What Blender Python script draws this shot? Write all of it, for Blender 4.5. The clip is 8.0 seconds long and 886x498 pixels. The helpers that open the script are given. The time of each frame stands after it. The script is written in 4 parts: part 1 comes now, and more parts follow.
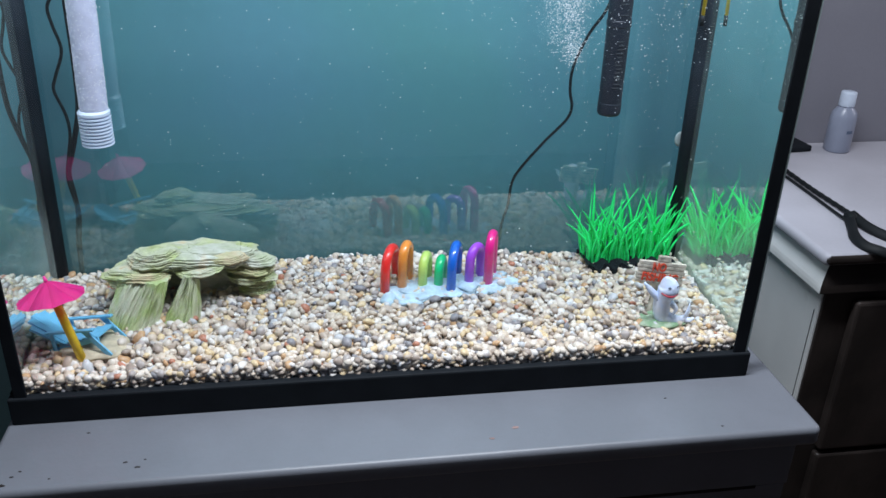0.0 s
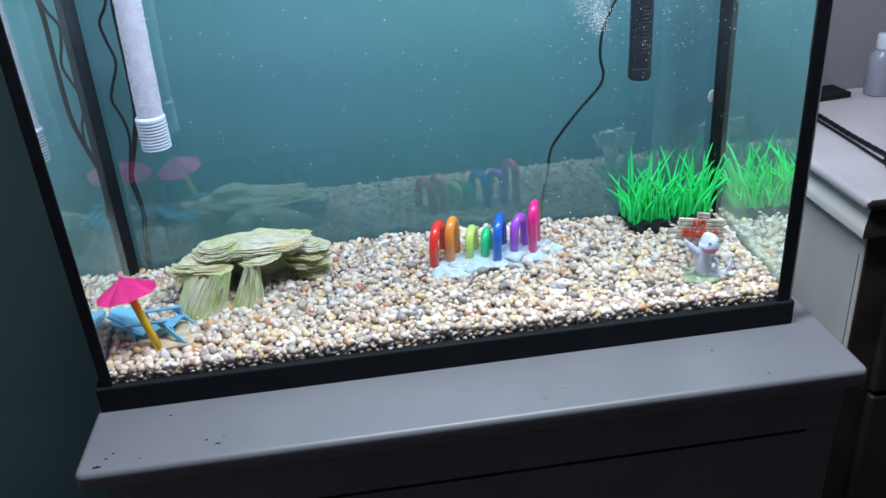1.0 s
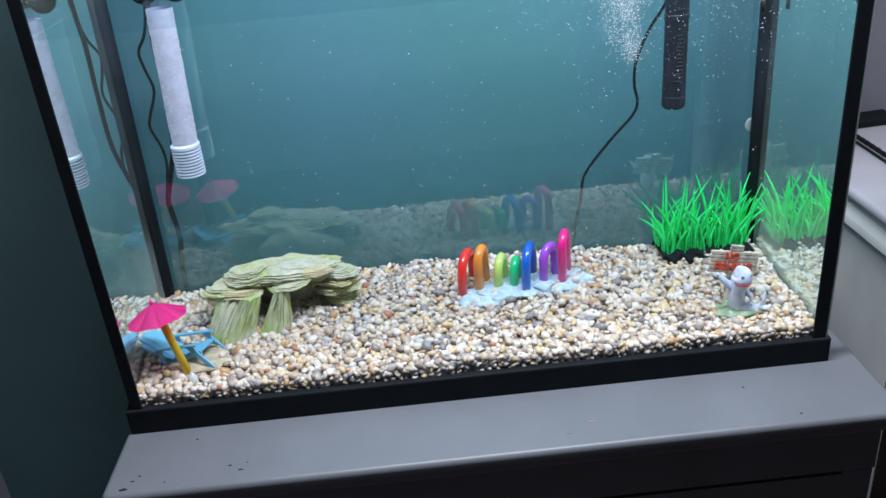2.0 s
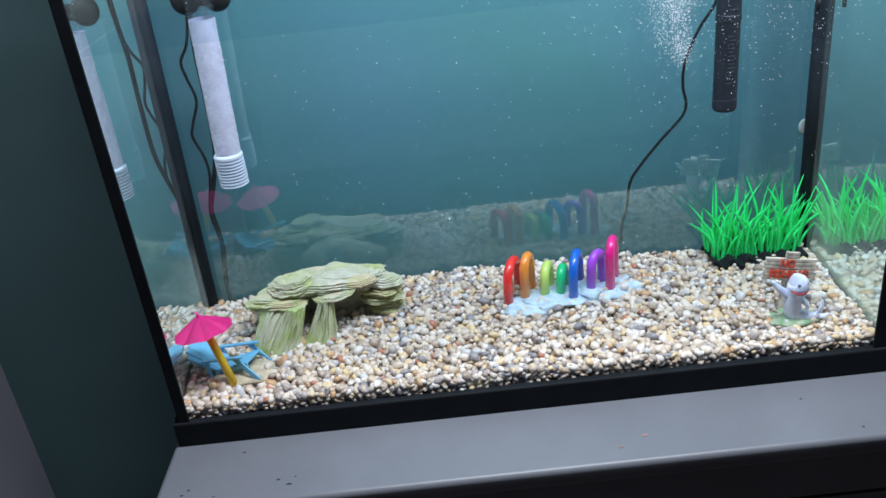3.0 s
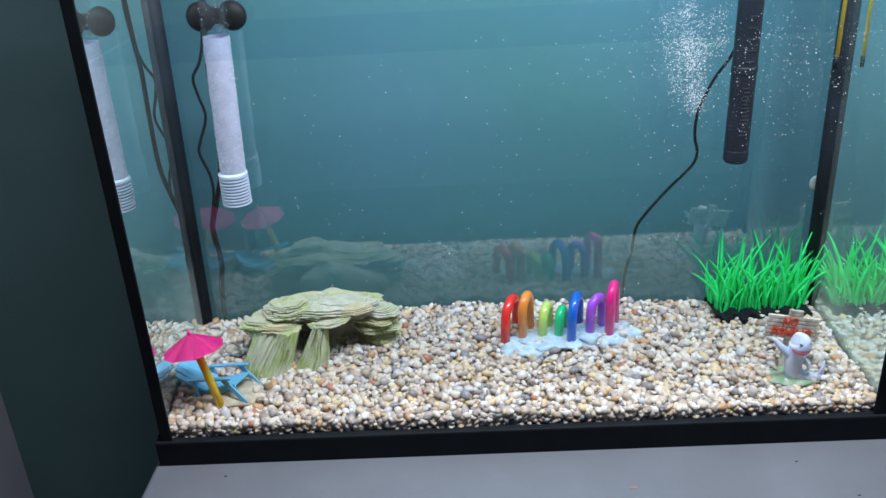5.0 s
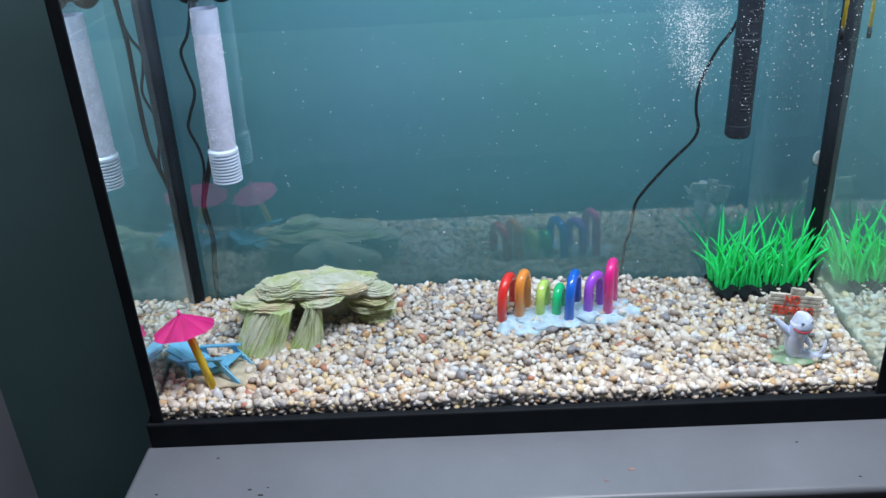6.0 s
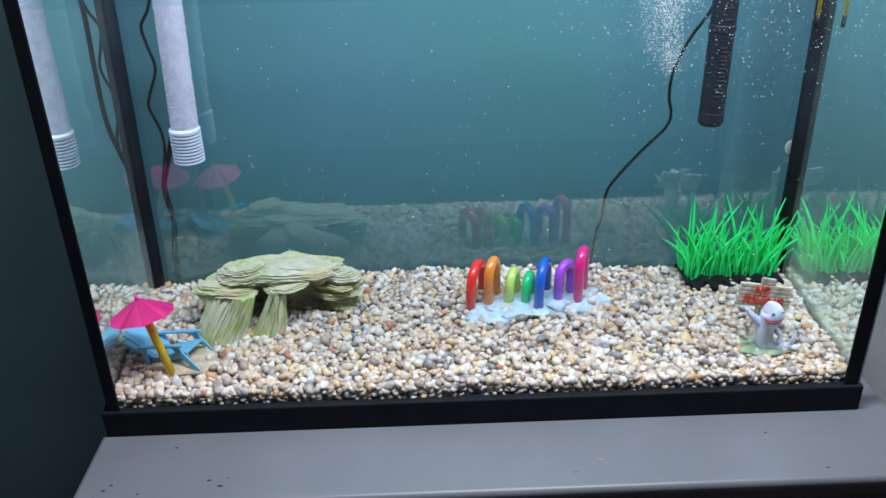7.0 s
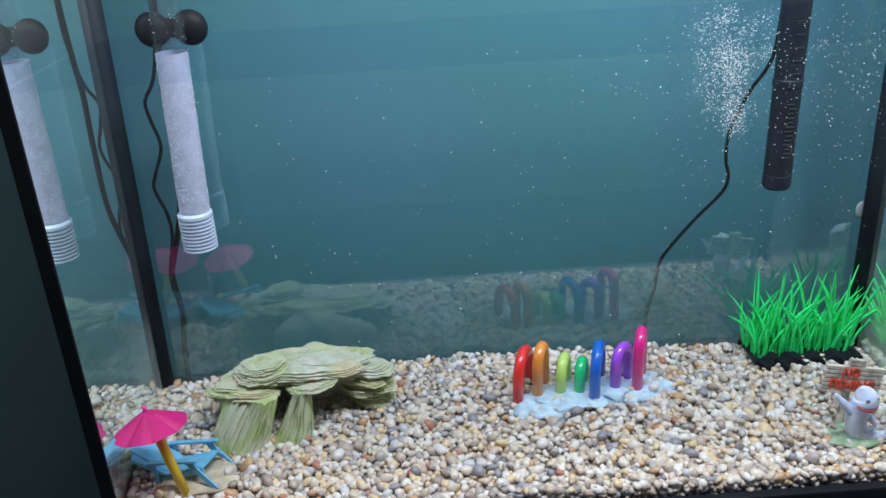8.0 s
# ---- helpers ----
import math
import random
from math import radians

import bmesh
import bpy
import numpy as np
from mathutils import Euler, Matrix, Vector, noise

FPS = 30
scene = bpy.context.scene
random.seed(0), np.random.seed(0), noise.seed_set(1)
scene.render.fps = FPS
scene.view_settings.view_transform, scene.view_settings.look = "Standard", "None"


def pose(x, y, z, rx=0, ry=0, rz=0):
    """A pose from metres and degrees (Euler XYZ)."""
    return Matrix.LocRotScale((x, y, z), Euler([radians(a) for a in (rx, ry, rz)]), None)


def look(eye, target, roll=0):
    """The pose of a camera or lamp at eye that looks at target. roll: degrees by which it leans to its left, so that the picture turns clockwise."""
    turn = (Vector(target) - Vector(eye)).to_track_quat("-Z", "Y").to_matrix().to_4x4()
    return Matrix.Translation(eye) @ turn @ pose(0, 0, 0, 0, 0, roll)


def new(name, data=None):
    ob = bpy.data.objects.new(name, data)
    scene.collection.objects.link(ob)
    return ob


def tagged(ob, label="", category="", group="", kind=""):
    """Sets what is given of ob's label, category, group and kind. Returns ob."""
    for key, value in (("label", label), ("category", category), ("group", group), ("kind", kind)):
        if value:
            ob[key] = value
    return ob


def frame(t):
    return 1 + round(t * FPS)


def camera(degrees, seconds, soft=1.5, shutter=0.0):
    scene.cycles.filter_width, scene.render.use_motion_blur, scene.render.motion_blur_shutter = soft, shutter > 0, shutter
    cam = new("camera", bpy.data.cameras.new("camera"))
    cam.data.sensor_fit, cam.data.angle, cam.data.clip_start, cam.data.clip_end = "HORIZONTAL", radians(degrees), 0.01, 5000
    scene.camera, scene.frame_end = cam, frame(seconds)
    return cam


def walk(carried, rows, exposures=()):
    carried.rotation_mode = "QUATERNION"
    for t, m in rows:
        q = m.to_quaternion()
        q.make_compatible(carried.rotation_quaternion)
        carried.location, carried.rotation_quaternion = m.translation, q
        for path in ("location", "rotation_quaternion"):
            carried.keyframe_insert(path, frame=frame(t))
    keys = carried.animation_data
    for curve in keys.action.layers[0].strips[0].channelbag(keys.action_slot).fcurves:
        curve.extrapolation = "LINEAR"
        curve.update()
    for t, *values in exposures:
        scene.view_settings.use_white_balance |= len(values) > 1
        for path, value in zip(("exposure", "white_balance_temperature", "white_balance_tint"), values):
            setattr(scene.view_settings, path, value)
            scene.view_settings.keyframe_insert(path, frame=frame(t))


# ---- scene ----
cam = camera(56.0, 8.0, soft=1.5)
PATH = [
    (0, (0.301, -0.712, 1.27), (0.6, 1.065, 0.403), 1.8),
    (0.2, (0.303, -0.731, 1.277), (0.548, 1.064, 0.430), 1.2),
    (0.5, (0.304, -0.753, 1.285), (0.469, 1.048, 0.433), -2.8),
    (1, (0.304, -0.751, 1.286), (0.473, 1.019, 0.37), -4.2),
    (1.2, (0.308, -0.750, 1.288), (0.489, 1.015, 0.365), -4.3),
    (2.3, (0.34, -0.74, 1.306), (0.345, 1.058, 0.429), -5.5),
    (2.5, (0.332, -0.737, 1.307), (0.332, 1.058, 0.424), -5.6),
    (3, (0.32, -0.721, 1.314), (0.292, 1.068, 0.42), -6.7),
    (3.5, (0.319, -0.725, 1.315), (0.272, 1.071, 0.437), -6.4),
    (4, (0.318, -0.724, 1.311), (0.279, 1.098, 0.486), -3.8),
    (4.2, (0.319, -0.722, 1.311), (0.292, 1.104, 0.496), -3.2),
    (5.3, (0.334, -0.703, 1.314), (0.281, 1.107, 0.465), -3.1),
    (5.5, (0.336, -0.699, 1.314), (0.271, 1.104, 0.449), -3.4),
    (6, (0.334, -0.689, 1.311), (0.29, 1.101, 0.42), -3.2),
    (6.5, (0.338, -0.686, 1.305), (0.375, 1.095, 0.396), -1.7),
    (7, (0.332, -0.672, 1.299), (0.366, 1.105, 0.381), -1.4),
    (7.5, (0.312, -0.618, 1.305), (0.362, 1.17, 0.41), -1.8),
    (8, (0.291, -0.57, 1.289), (0.339, 1.26, 0.483), -3.2),
]
walk(cam, [(t, look(eye, target, roll)) for t, eye, target, roll in PATH], [(0, 0.07), (0.5, 0.06), (1, 0.22), (1.2, 0.2), (2.3, 0.08), (3, 0.04), (6.5, 0.0), (7.4, -0.08), (8, -0.26)])

# ---------------------------------------------------------------- light
scene.view_settings.exposure = 0.0
world = bpy.data.worlds.new("room_air")
scene.world = world
world.use_nodes = True
world.node_tree.nodes["Background"].inputs[0].default_value = (0.55, 0.6, 0.75, 1)
world.node_tree.nodes["Background"].inputs[1].default_value = 0.05

# Tank light, set high above the rim to even out the background.
lamp_data = bpy.data.lights.new("aquarium_led", "AREA")
lamp_data.shape, lamp_data.size, lamp_data.size_y = "RECTANGLE", 0.70, 0.10
lamp_data.energy, lamp_data.color = 13.2, (0.855, 0.915, 1.0)
lamp = new("aquarium_led", lamp_data)
lamp.matrix_world = pose(0.49, -0.07, 1.66)

# Added fill light, out of view, to brighten the grey wall and chest.
fill_data = bpy.data.lights.new("window_daylight", "AREA")
fill_data.shape, fill_data.size, fill_data.size_y = "RECTANGLE", 0.42, 0.9
fill_data.energy, fill_data.color = 4.3, (0.92, 0.90, 1.0)
fill_lamp = new("window_daylight", fill_data)
fill_lamp.matrix_world = look((2.29, 0.25, 1.60), (1.0, 0.22, 1.45))

# ---------------------------------------------------------------- materials


def mat(name, colour, rough=0.5, vary=0.15, scale=40.0, fine=300.0, bump=0.1, metal=0.0, other=None, islands=None, spec=0.5, coat=0.0, stretch=None, third=None):
    """A procedural surface: colour broken by noise at two sizes, with fine relief."""
    m = bpy.data.materials.new(name)
    m.use_nodes = True
    n, l = m.node_tree.nodes, m.node_tree.links
    b = n["Principled BSDF"]
    b.inputs["Roughness"].default_value = rough
    b.inputs["Metallic"].default_value = metal
    b.inputs["Specular IOR Level"].default_value = spec
    b.inputs["Coat Weight"].default_value = coat
    co = n.new("ShaderNodeTexCoord")
    big, small = n.new("ShaderNodeTexNoise"), n.new("ShaderNodeTexNoise")
    big.inputs["Scale"].default_value, small.inputs["Scale"].default_value = scale, fine
    big.inputs["Detail"].default_value = small.inputs["Detail"].default_value = 4
    for x in (big, small):
        l.new(co.outputs["Object"], x.inputs["Vector"])
    if stretch:
        mapping = n.new("ShaderNodeMapping")
        mapping.inputs["Scale"].default_value = stretch
        l.new(co.outputs["Object"], mapping.inputs["Vector"])
        l.new(mapping.outputs["Vector"], small.inputs["Vector"])
    ramp = n.new("ShaderNodeValToRGB")
    other = other or tuple(c * (1 - 2 * vary) for c in colour)
    ramp.color_ramp.elements[0].position, ramp.color_ramp.elements[1].position = 0.38, 0.62
    ramp.color_ramp.elements[0].color, ramp.color_ramp.elements[1].color = (*other, 1), (*colour, 1)
    if third:
        ramp.color_ramp.elements.new(0.70).color = (*third, 1)
    l.new(big.outputs["Fac"], ramp.inputs["Fac"])
    out = ramp.outputs["Color"]
    if islands:
        geo, pick = n.new("ShaderNodeNewGeometry"), n.new("ShaderNodeValToRGB")
        pick.color_ramp.interpolation = "CONSTANT"
        el = pick.color_ramp.elements
        while len(el) < len(islands):
            el.new(0.5)
        for k, (at, c) in enumerate(islands):
            el[k].position, el[k].color = at, (*c, 1)
        l.new(geo.outputs["Random Per Island"], pick.inputs["Fac"])
        mul = n.new("ShaderNodeMix")
        mul.data_type, mul.blend_type = "RGBA", "MULTIPLY"
        mul.inputs["Factor"].default_value = 0.7
        l.new(pick.outputs["Color"], mul.inputs["A"])
        l.new(out, mul.inputs["B"])
        out = mul.outputs["Result"]
    grain = n.new("ShaderNodeMix")
    grain.data_type, grain.blend_type = "RGBA", "OVERLAY"
    grain.inputs["Factor"].default_value = vary
    l.new(out, grain.inputs["A"])
    l.new(small.outputs["Color"], grain.inputs["B"])
    grey = n.new("ShaderNodeRGBToBW")
    l.new(small.outputs["Color"], grey.inputs["Color"])
    l.new(grey.outputs["Val"], grain.inputs["B"])
    l.new(grain.outputs["Result"], b.inputs["Base Color"])
    bp = n.new("ShaderNodeBump")
    bp.inputs["Strength"].default_value, bp.inputs["Distance"].default_value = bump, 0.001
    l.new(small.outputs["Fac"], bp.inputs["Height"])
    l.new(bp.outputs["Normal"], b.inputs["Normal"])
    return m


def pane_mat(name, mirror, haze=0.0, haze_colour=(0.3, 0.5, 0.45), tint=(1, 1, 1), clear=(1, 1, 1), rough=0.0, low_haze=0.0):
    """Thin sheet of glass: mostly clear, part mirror, with a faint veil of painted haze."""
    m = bpy.data.materials.new(name)
    m.use_nodes = True
    n, l = m.node_tree.nodes, m.node_tree.links
    n.remove(n["Principled BSDF"])
    tr, gl, df = n.new("ShaderNodeBsdfTransparent"), n.new("ShaderNodeBsdfGlossy"), n.new("ShaderNodeBsdfDiffuse")
    tr.inputs[0].default_value = (*clear, 1)
    gl.inputs["Color"].default_value = (*tint, 1)
    gl.inputs["Roughness"].default_value = rough
    df.inputs["Color"].default_value = (*haze_colour, 1)
    a, b = n.new("ShaderNodeMixShader"), n.new("ShaderNodeMixShader")
    a.inputs[0].default_value = mirror
    l.new(tr.outputs[0], a.inputs[1])
    l.new(gl.outputs[0], a.inputs[2])
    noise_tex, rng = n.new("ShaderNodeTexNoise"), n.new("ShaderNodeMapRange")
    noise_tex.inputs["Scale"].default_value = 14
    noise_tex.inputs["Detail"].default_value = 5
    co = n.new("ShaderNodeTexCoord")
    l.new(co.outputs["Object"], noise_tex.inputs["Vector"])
    rng.inputs["To Min"].default_value, rng.inputs["To Max"].default_value = haze * 0.5, haze * 1.5
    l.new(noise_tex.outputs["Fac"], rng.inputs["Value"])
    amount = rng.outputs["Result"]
    if low_haze:  # haze painted in from the gravel line up, with an uneven upper edge
        parts, climb, fade, both = n.new("ShaderNodeSeparateXYZ"), n.new("ShaderNodeMath"), n.new("ShaderNodeMapRange"), n.new("ShaderNodeMath")
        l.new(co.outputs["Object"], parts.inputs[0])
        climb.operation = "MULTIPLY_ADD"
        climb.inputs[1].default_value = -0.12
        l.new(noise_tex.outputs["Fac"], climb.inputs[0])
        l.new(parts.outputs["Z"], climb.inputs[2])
        fade.interpolation_type = "SMOOTHSTEP"
        fade.inputs["From Min"].default_value, fade.inputs["From Max"].default_value = 0.74, 0.86
        fade.inputs["To Min"].default_value, fade.inputs["To Max"].default_value = low_haze, 0.0
        l.new(climb.outputs[0], fade.inputs["Value"])
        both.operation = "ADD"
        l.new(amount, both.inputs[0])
        l.new(fade.outputs["Result"], both.inputs[1])
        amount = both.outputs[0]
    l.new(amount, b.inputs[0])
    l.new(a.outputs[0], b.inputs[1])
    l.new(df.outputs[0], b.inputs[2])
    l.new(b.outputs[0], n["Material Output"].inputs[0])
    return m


M_WALL_TEAL = mat("teal_wall_paint", (0.110, 0.205, 0.210), 0.6, 0.06, 3, 200, 0.15)
M_WALL_GREY = mat("grey_wall_paint", (0.27, 0.266, 0.31), 0.7, 0.05, 3, 200, 0.15)
M_CEIL = mat("ceiling_paint", (0.74, 0.72, 0.72), 0.8, 0.05, 4, 150, 0.1)
M_FLOOR = mat("dark_wood_floor", (0.10, 0.07, 0.055), 0.5, 0.2, 6, 120, 0.2)
M_STAND = mat("grey_furniture_paint", (0.176, 0.188, 0.217), 0.40, 0.05, 9, 220, 0.12)
M_CABINET = mat("white_furniture_paint", (0.82, 0.81, 0.79), 0.45, 0.05, 7, 200, 0.1)
# Top of the white chest, its dimmer light painted in as lavender grey.
M_CHEST_TOP_DIM = mat("dimmed_chest_top_paint", (0.48, 0.47, 0.52), 0.5, 0.06, 7, 200, 0.1)
# Dark brown: painted shade of the chest front, also the sign's plank backing.
M_DARK = mat("painted_shade_and_plank_backing", (0.045, 0.034, 0.030), 0.5, 0.25, 12, 160, 0.2, stretch=(1, 1, 0.15))
M_GAP = mat("dark_gap", (0.015, 0.013, 0.013), 0.9, 0.1)
M_CHIP = mat("dark_paint_chip", (0.03, 0.025, 0.025), 0.8, 0.2)
M_CHIP_PINK = mat("reddish_scuff", (0.35, 0.22, 0.2), 0.7, 0.2)
M_BLACK = mat("black_plastic_trim", (0.014, 0.017, 0.021), 0.6, 0.1, 30, 400, 0.05, spec=0.08)
M_SILICONE = mat("black_silicone", (0.020, 0.027, 0.036), 0.6, 0.15, 30, 300, 0.0, spec=0.12)
# Glow of the hazy water, painted in teal.
M_HAZE_BOARD = mat("teal_water_haze", (0.106, 0.315, 0.408), 0.7, 0.08, 3.2, 60, 0.1, other=(0.092, 0.305, 0.345))
# Front: a thin painted veil for the haze of the water.
M_FRONT = pane_mat("front_glass", 0.02, 0.012, (0.40, 0.58, 0.70), (0.8, 0.9, 1.0))
# Rear: dark low haze paints the dimmer foot of the background.
M_REAR = pane_mat("rear_glass", 0.165, 0.010, (0.11, 0.20, 0.19), (0.9, 1, 1), low_haze=0.52)
# Sides: pale low haze painted over the mirrored gravel.
M_SIDE = pane_mat("side_glass", 0.995, 0.045, (0.74, 0.84, 0.80), (0.90, 0.98, 0.97), low_haze=0.20)
M_SIDE_HAZY = pane_mat("painted_haze_side_glass", 0.995, 0.07, (0.68, 0.84, 0.78), (0.88, 1.0, 0.96), rough=0.02, low_haze=0.34)
M_WATER = pane_mat("water_surface", 0.05, 0.0, clear=(0.87, 0.92, 0.96))
M_PEBBLE = mat("river_pebbles", (0.97, 1, 1), 0.4, 0.12, 260, 1200, 0.15, other=(0.80, 0.79, 0.79), islands=(
    (0.0, (0.77, 0.69, 0.60)), (0.20, (0.68, 0.57, 0.46)), (0.38, (0.80, 0.76, 0.72)), (0.52, (0.55, 0.45, 0.37)),
    (0.64, (0.48, 0.43, 0.41)), (0.715, (0.76, 0.59, 0.36)), (0.82, (0.30, 0.29, 0.31)), (0.87, (0.60, 0.37, 0.20)),
    (0.905, (0.40, 0.32, 0.27)), (0.95, (0.62, 0.63, 0.65)), (0.985, (0.52, 0.22, 0.14))))
M_BED = mat("gravel_bed", (0.50, 0.44, 0.38), 0.9, 0.3, 150, 600, 0.5, other=(0.14, 0.12, 0.10))
M_ROCK = mat("layered_green_resin_rock", (0.55, 0.55, 0.42), 0.75, 0.6, 38, 260, 1.0, other=(0.45, 0.50, 0.22), stretch=(0.35, 0.35, 4.5), third=(0.64, 0.53, 0.33))
M_ROCK_TAN = mat("tan_layered_resin_rock", (0.62, 0.52, 0.34), 0.75, 0.5, 38, 260, 0.9, other=(0.46, 0.49, 0.25), stretch=(0.35, 0.35, 4.5), third=(0.60, 0.58, 0.42))
M_ROCK_GREY = mat("grey_green_layered_resin_rock", (0.59, 0.59, 0.50), 0.75, 0.6, 38, 260, 1.0, other=(0.47, 0.50, 0.33), stretch=(0.35, 0.35, 4.5), third=(0.64, 0.58, 0.44))
M_ROCK_LEG = mat("upright_ribbed_resin_rock", (0.60, 0.62, 0.46), 0.75, 0.5, 42, 260, 0.9, other=(0.44, 0.54, 0.22), stretch=(3.5, 3.5, 0.4))
M_SAND = mat("sand_resin", (0.62, 0.55, 0.40), 0.8, 0.15, 100, 900, 0.4)
M_PINK = mat("hot_pink_plastic", (0.95, 0.04, 0.36), 0.4, 0.06, 60, 300, 0.05)
M_YELLOW = mat("yellow_plastic", (0.88, 0.60, 0.03), 0.4, 0.08, 60, 300, 0.05)
M_CHAIR = mat("light_blue_plastic", (0.16, 0.50, 0.75), 0.4, 0.06, 80, 300, 0.05)
M_SNOW = mat("pale_blue_resin", (0.56, 0.76, 0.90), 0.6, 0.12, 120, 500, 0.4)
M_SHARK = mat("grey_blue_resin", (0.60, 0.72, 0.97), 0.35, 0.06, 90, 500, 0.1, other=(0.74, 0.80, 0.95))
M_MOUTH = mat("red_paint", (0.42, 0.04, 0.06), 0.5, 0.1)
M_BOARD = mat("weathered_plank_resin", (0.74, 0.68, 0.57), 0.7, 0.3, 90, 500, 0.4, other=(0.36, 0.32, 0.26))
M_MOSS = mat("mossy_resin_base", (0.36, 0.44, 0.32), 0.8, 0.2, 120, 600, 0.4, other=(0.2, 0.34, 0.2))
M_GRASS = mat("bright_green_plastic", (0.03, 0.97, 0.26), 0.4, 0.1, 60, 300, 0.05, other=(0.02, 0.84, 0.19))
M_TUBE = mat("white_pipe_plastic", (0.54, 0.56, 0.72), 0.6, 0.06, 90, 500, 0.2)
M_CAP = mat("white_plastic", (0.66, 0.74, 0.88), 0.4, 0.05, 60, 300, 0.05)
M_CLEAR = pane_mat("clear_plastic", 0.10, 0.04, (0.5, 0.55, 0.6), clear=(0.9, 0.93, 0.95))
M_RUBBER = mat("black_rubber", (0.009, 0.011, 0.013), 0.6, 0.1, spec=0.25)
M_HEATER = mat("black_ribbed_plastic", (0.020, 0.025, 0.036), 0.45, 0.1, spec=0.3)
M_MARK = mat("grey_print", (0.055, 0.06, 0.07), 0.6, 0.1)
M_BUBBLE = mat("air_bubble_skin", (0.93, 0.95, 0.97), 0.1, 0.02)
M_CUP = mat("cloudy_suction_cup", (0.34, 0.42, 0.42), 0.4, 0.05)
M_BOTTLE = mat("translucent_bottle", (0.31, 0.34, 0.44), 0.3, 0.04, 30, 200, 0.03)
M_LABEL = mat("grey_blue_print", (0.12, 0.16, 0.25), 0.6, 0.05)

# ---------------------------------------------------------------- mesh helpers


def part(name, bm, material, parent=None, label="", smooth=False, kind=""):
    """Link a bmesh as one mesh object under a thing or a part."""
    me = bpy.data.meshes.new(name)
    bm.normal_update()
    bm.to_mesh(me)
    bm.free()
    for m in (material if isinstance(material, (list, tuple)) else [material]):
        me.materials.append(m)
    if smooth:
        me.polygons.foreach_set("use_smooth", [True] * len(me.polygons))
    ob = new(name, me)
    if parent:
        ob.parent = parent
    return tagged(ob, label, kind=kind)


def thing(name, label, category, group="", at=None):
    ob = new(name)
    ob.empty_display_size = 0.02
    if at is not None:
        ob.matrix_world = at
    return tagged(ob, label, category, group)


def box(lo, hi, bevel=0.0, bm=None, segments=2, m=None):
    bm = bm or bmesh.new()
    lo, hi = Vector(lo), Vector(hi)
    made = bmesh.ops.create_cube(bm, size=1, matrix=Matrix.LocRotScale((lo + hi) / 2, None, hi - lo))
    if bevel:
        edges = list({e for v in made["verts"] for e in v.link_edges})
        made = bmesh.ops.bevel(bm, geom=edges, offset=bevel, segments=segments, affect="EDGES", profile=0.5)
    if m is not None:
        bmesh.ops.transform(bm, matrix=m, verts=made["verts"])
    return bm


def bar(a, b, w, h, bm=None, bevel=0.0, up=(0, 0, 1)):
    """A straight bar of width w and height h from a to b."""
    bm = bm or bmesh.new()
    a, b = Vector(a), Vector(b)
    d = b - a
    z = d.normalized()
    x = Vector(up).cross(z)
    x = x.normalized() if x.length > 1e-6 else Vector((1, 0, 0))
    y = z.cross(x)
    rot = Matrix((x, y, z)).transposed().to_4x4()
    made = bmesh.ops.create_cube(bm, size=1, matrix=Matrix.Translation((a + b) / 2) @ rot @ Matrix.Diagonal((w, h, d.length, 1)))
    if bevel:
        edges = list({e for v in made["verts"] for e in v.link_edges})
        bmesh.ops.bevel(bm, geom=edges, offset=bevel, segments=2, affect="EDGES", profile=0.5)
    return bm


def tube(points, radii, seg=12, bm=None, flat=1.0, index=0, caps=True):
    """A skin of rings swept along points; flat squeezes it across."""
    bm = bm or bmesh.new()
    pts = [Vector(p) for p in points]
    rad = radii if isinstance(radii, (list, tuple)) else [radii] * len(pts)
    rings, side = [], None
    for i, p in enumerate(pts):
        d = (pts[min(i + 1, len(pts) - 1)] - pts[max(i - 1, 0)]).normalized()
        if side is None:
            side = d.orthogonal().normalized()
        side = (side - d * side.dot(d)).normalized()
        other = d.cross(side)
        rings.append([bm.verts.new(p + rad[i] * (math.cos(a) * side + flat * math.sin(a) * other)) for a in (2 * math.pi * k / seg for k in range(seg))])
    for r, q in zip(rings, rings[1:]):
        for k in range(seg):
            bm.faces.new((r[k], r[(k + 1) % seg], q[(k + 1) % seg], q[k])).material_index = index
    if caps:
        bm.faces.new(rings[0][::-1]).material_index = index
        bm.faces.new(rings[-1]).material_index = index
    return bm


def smooth_line(points, steps=8):
    """Catmull-Rom points through the given ones."""
    p = [Vector(q) for q in points]
    p = [2 * p[0] - p[1]] + p + [2 * p[-1] - p[-2]]
    out = []
    for i in range(1, len(p) - 2):
        for s in range(steps):
            t = s / steps
            out.append(0.5 * (2 * p[i] + (p[i + 1] - p[i - 1]) * t + (2 * p[i - 1] - 5 * p[i] + 4 * p[i + 1] - p[i + 2]) * t * t
                              + (3 * p[i] - p[i - 1] - 3 * p[i + 1] + p[i + 2]) * t ** 3))
    return out + [p[-2]]


def lathe(profile, seg=32, at=(0, 0, 0), bm=None, caps=True):
    """Rings of (radius, height) round a vertical axis."""
    bm = bm or bmesh.new()
    at = Vector(at)
    rings = [[bm.verts.new(at + Vector((r * math.cos(a), r * math.sin(a), z))) for a in (2 * math.pi * k / seg for k in range(seg))] for r, z in profile]
    for r, q in zip(rings, rings[1:]):
        for k in range(seg):
            bm.faces.new((r[k], r[(k + 1) % seg], q[(k + 1) % seg], q[k]))
    if caps:
        bm.faces.new(rings[0][::-1])
        bm.faces.new(rings[-1])
    return bm


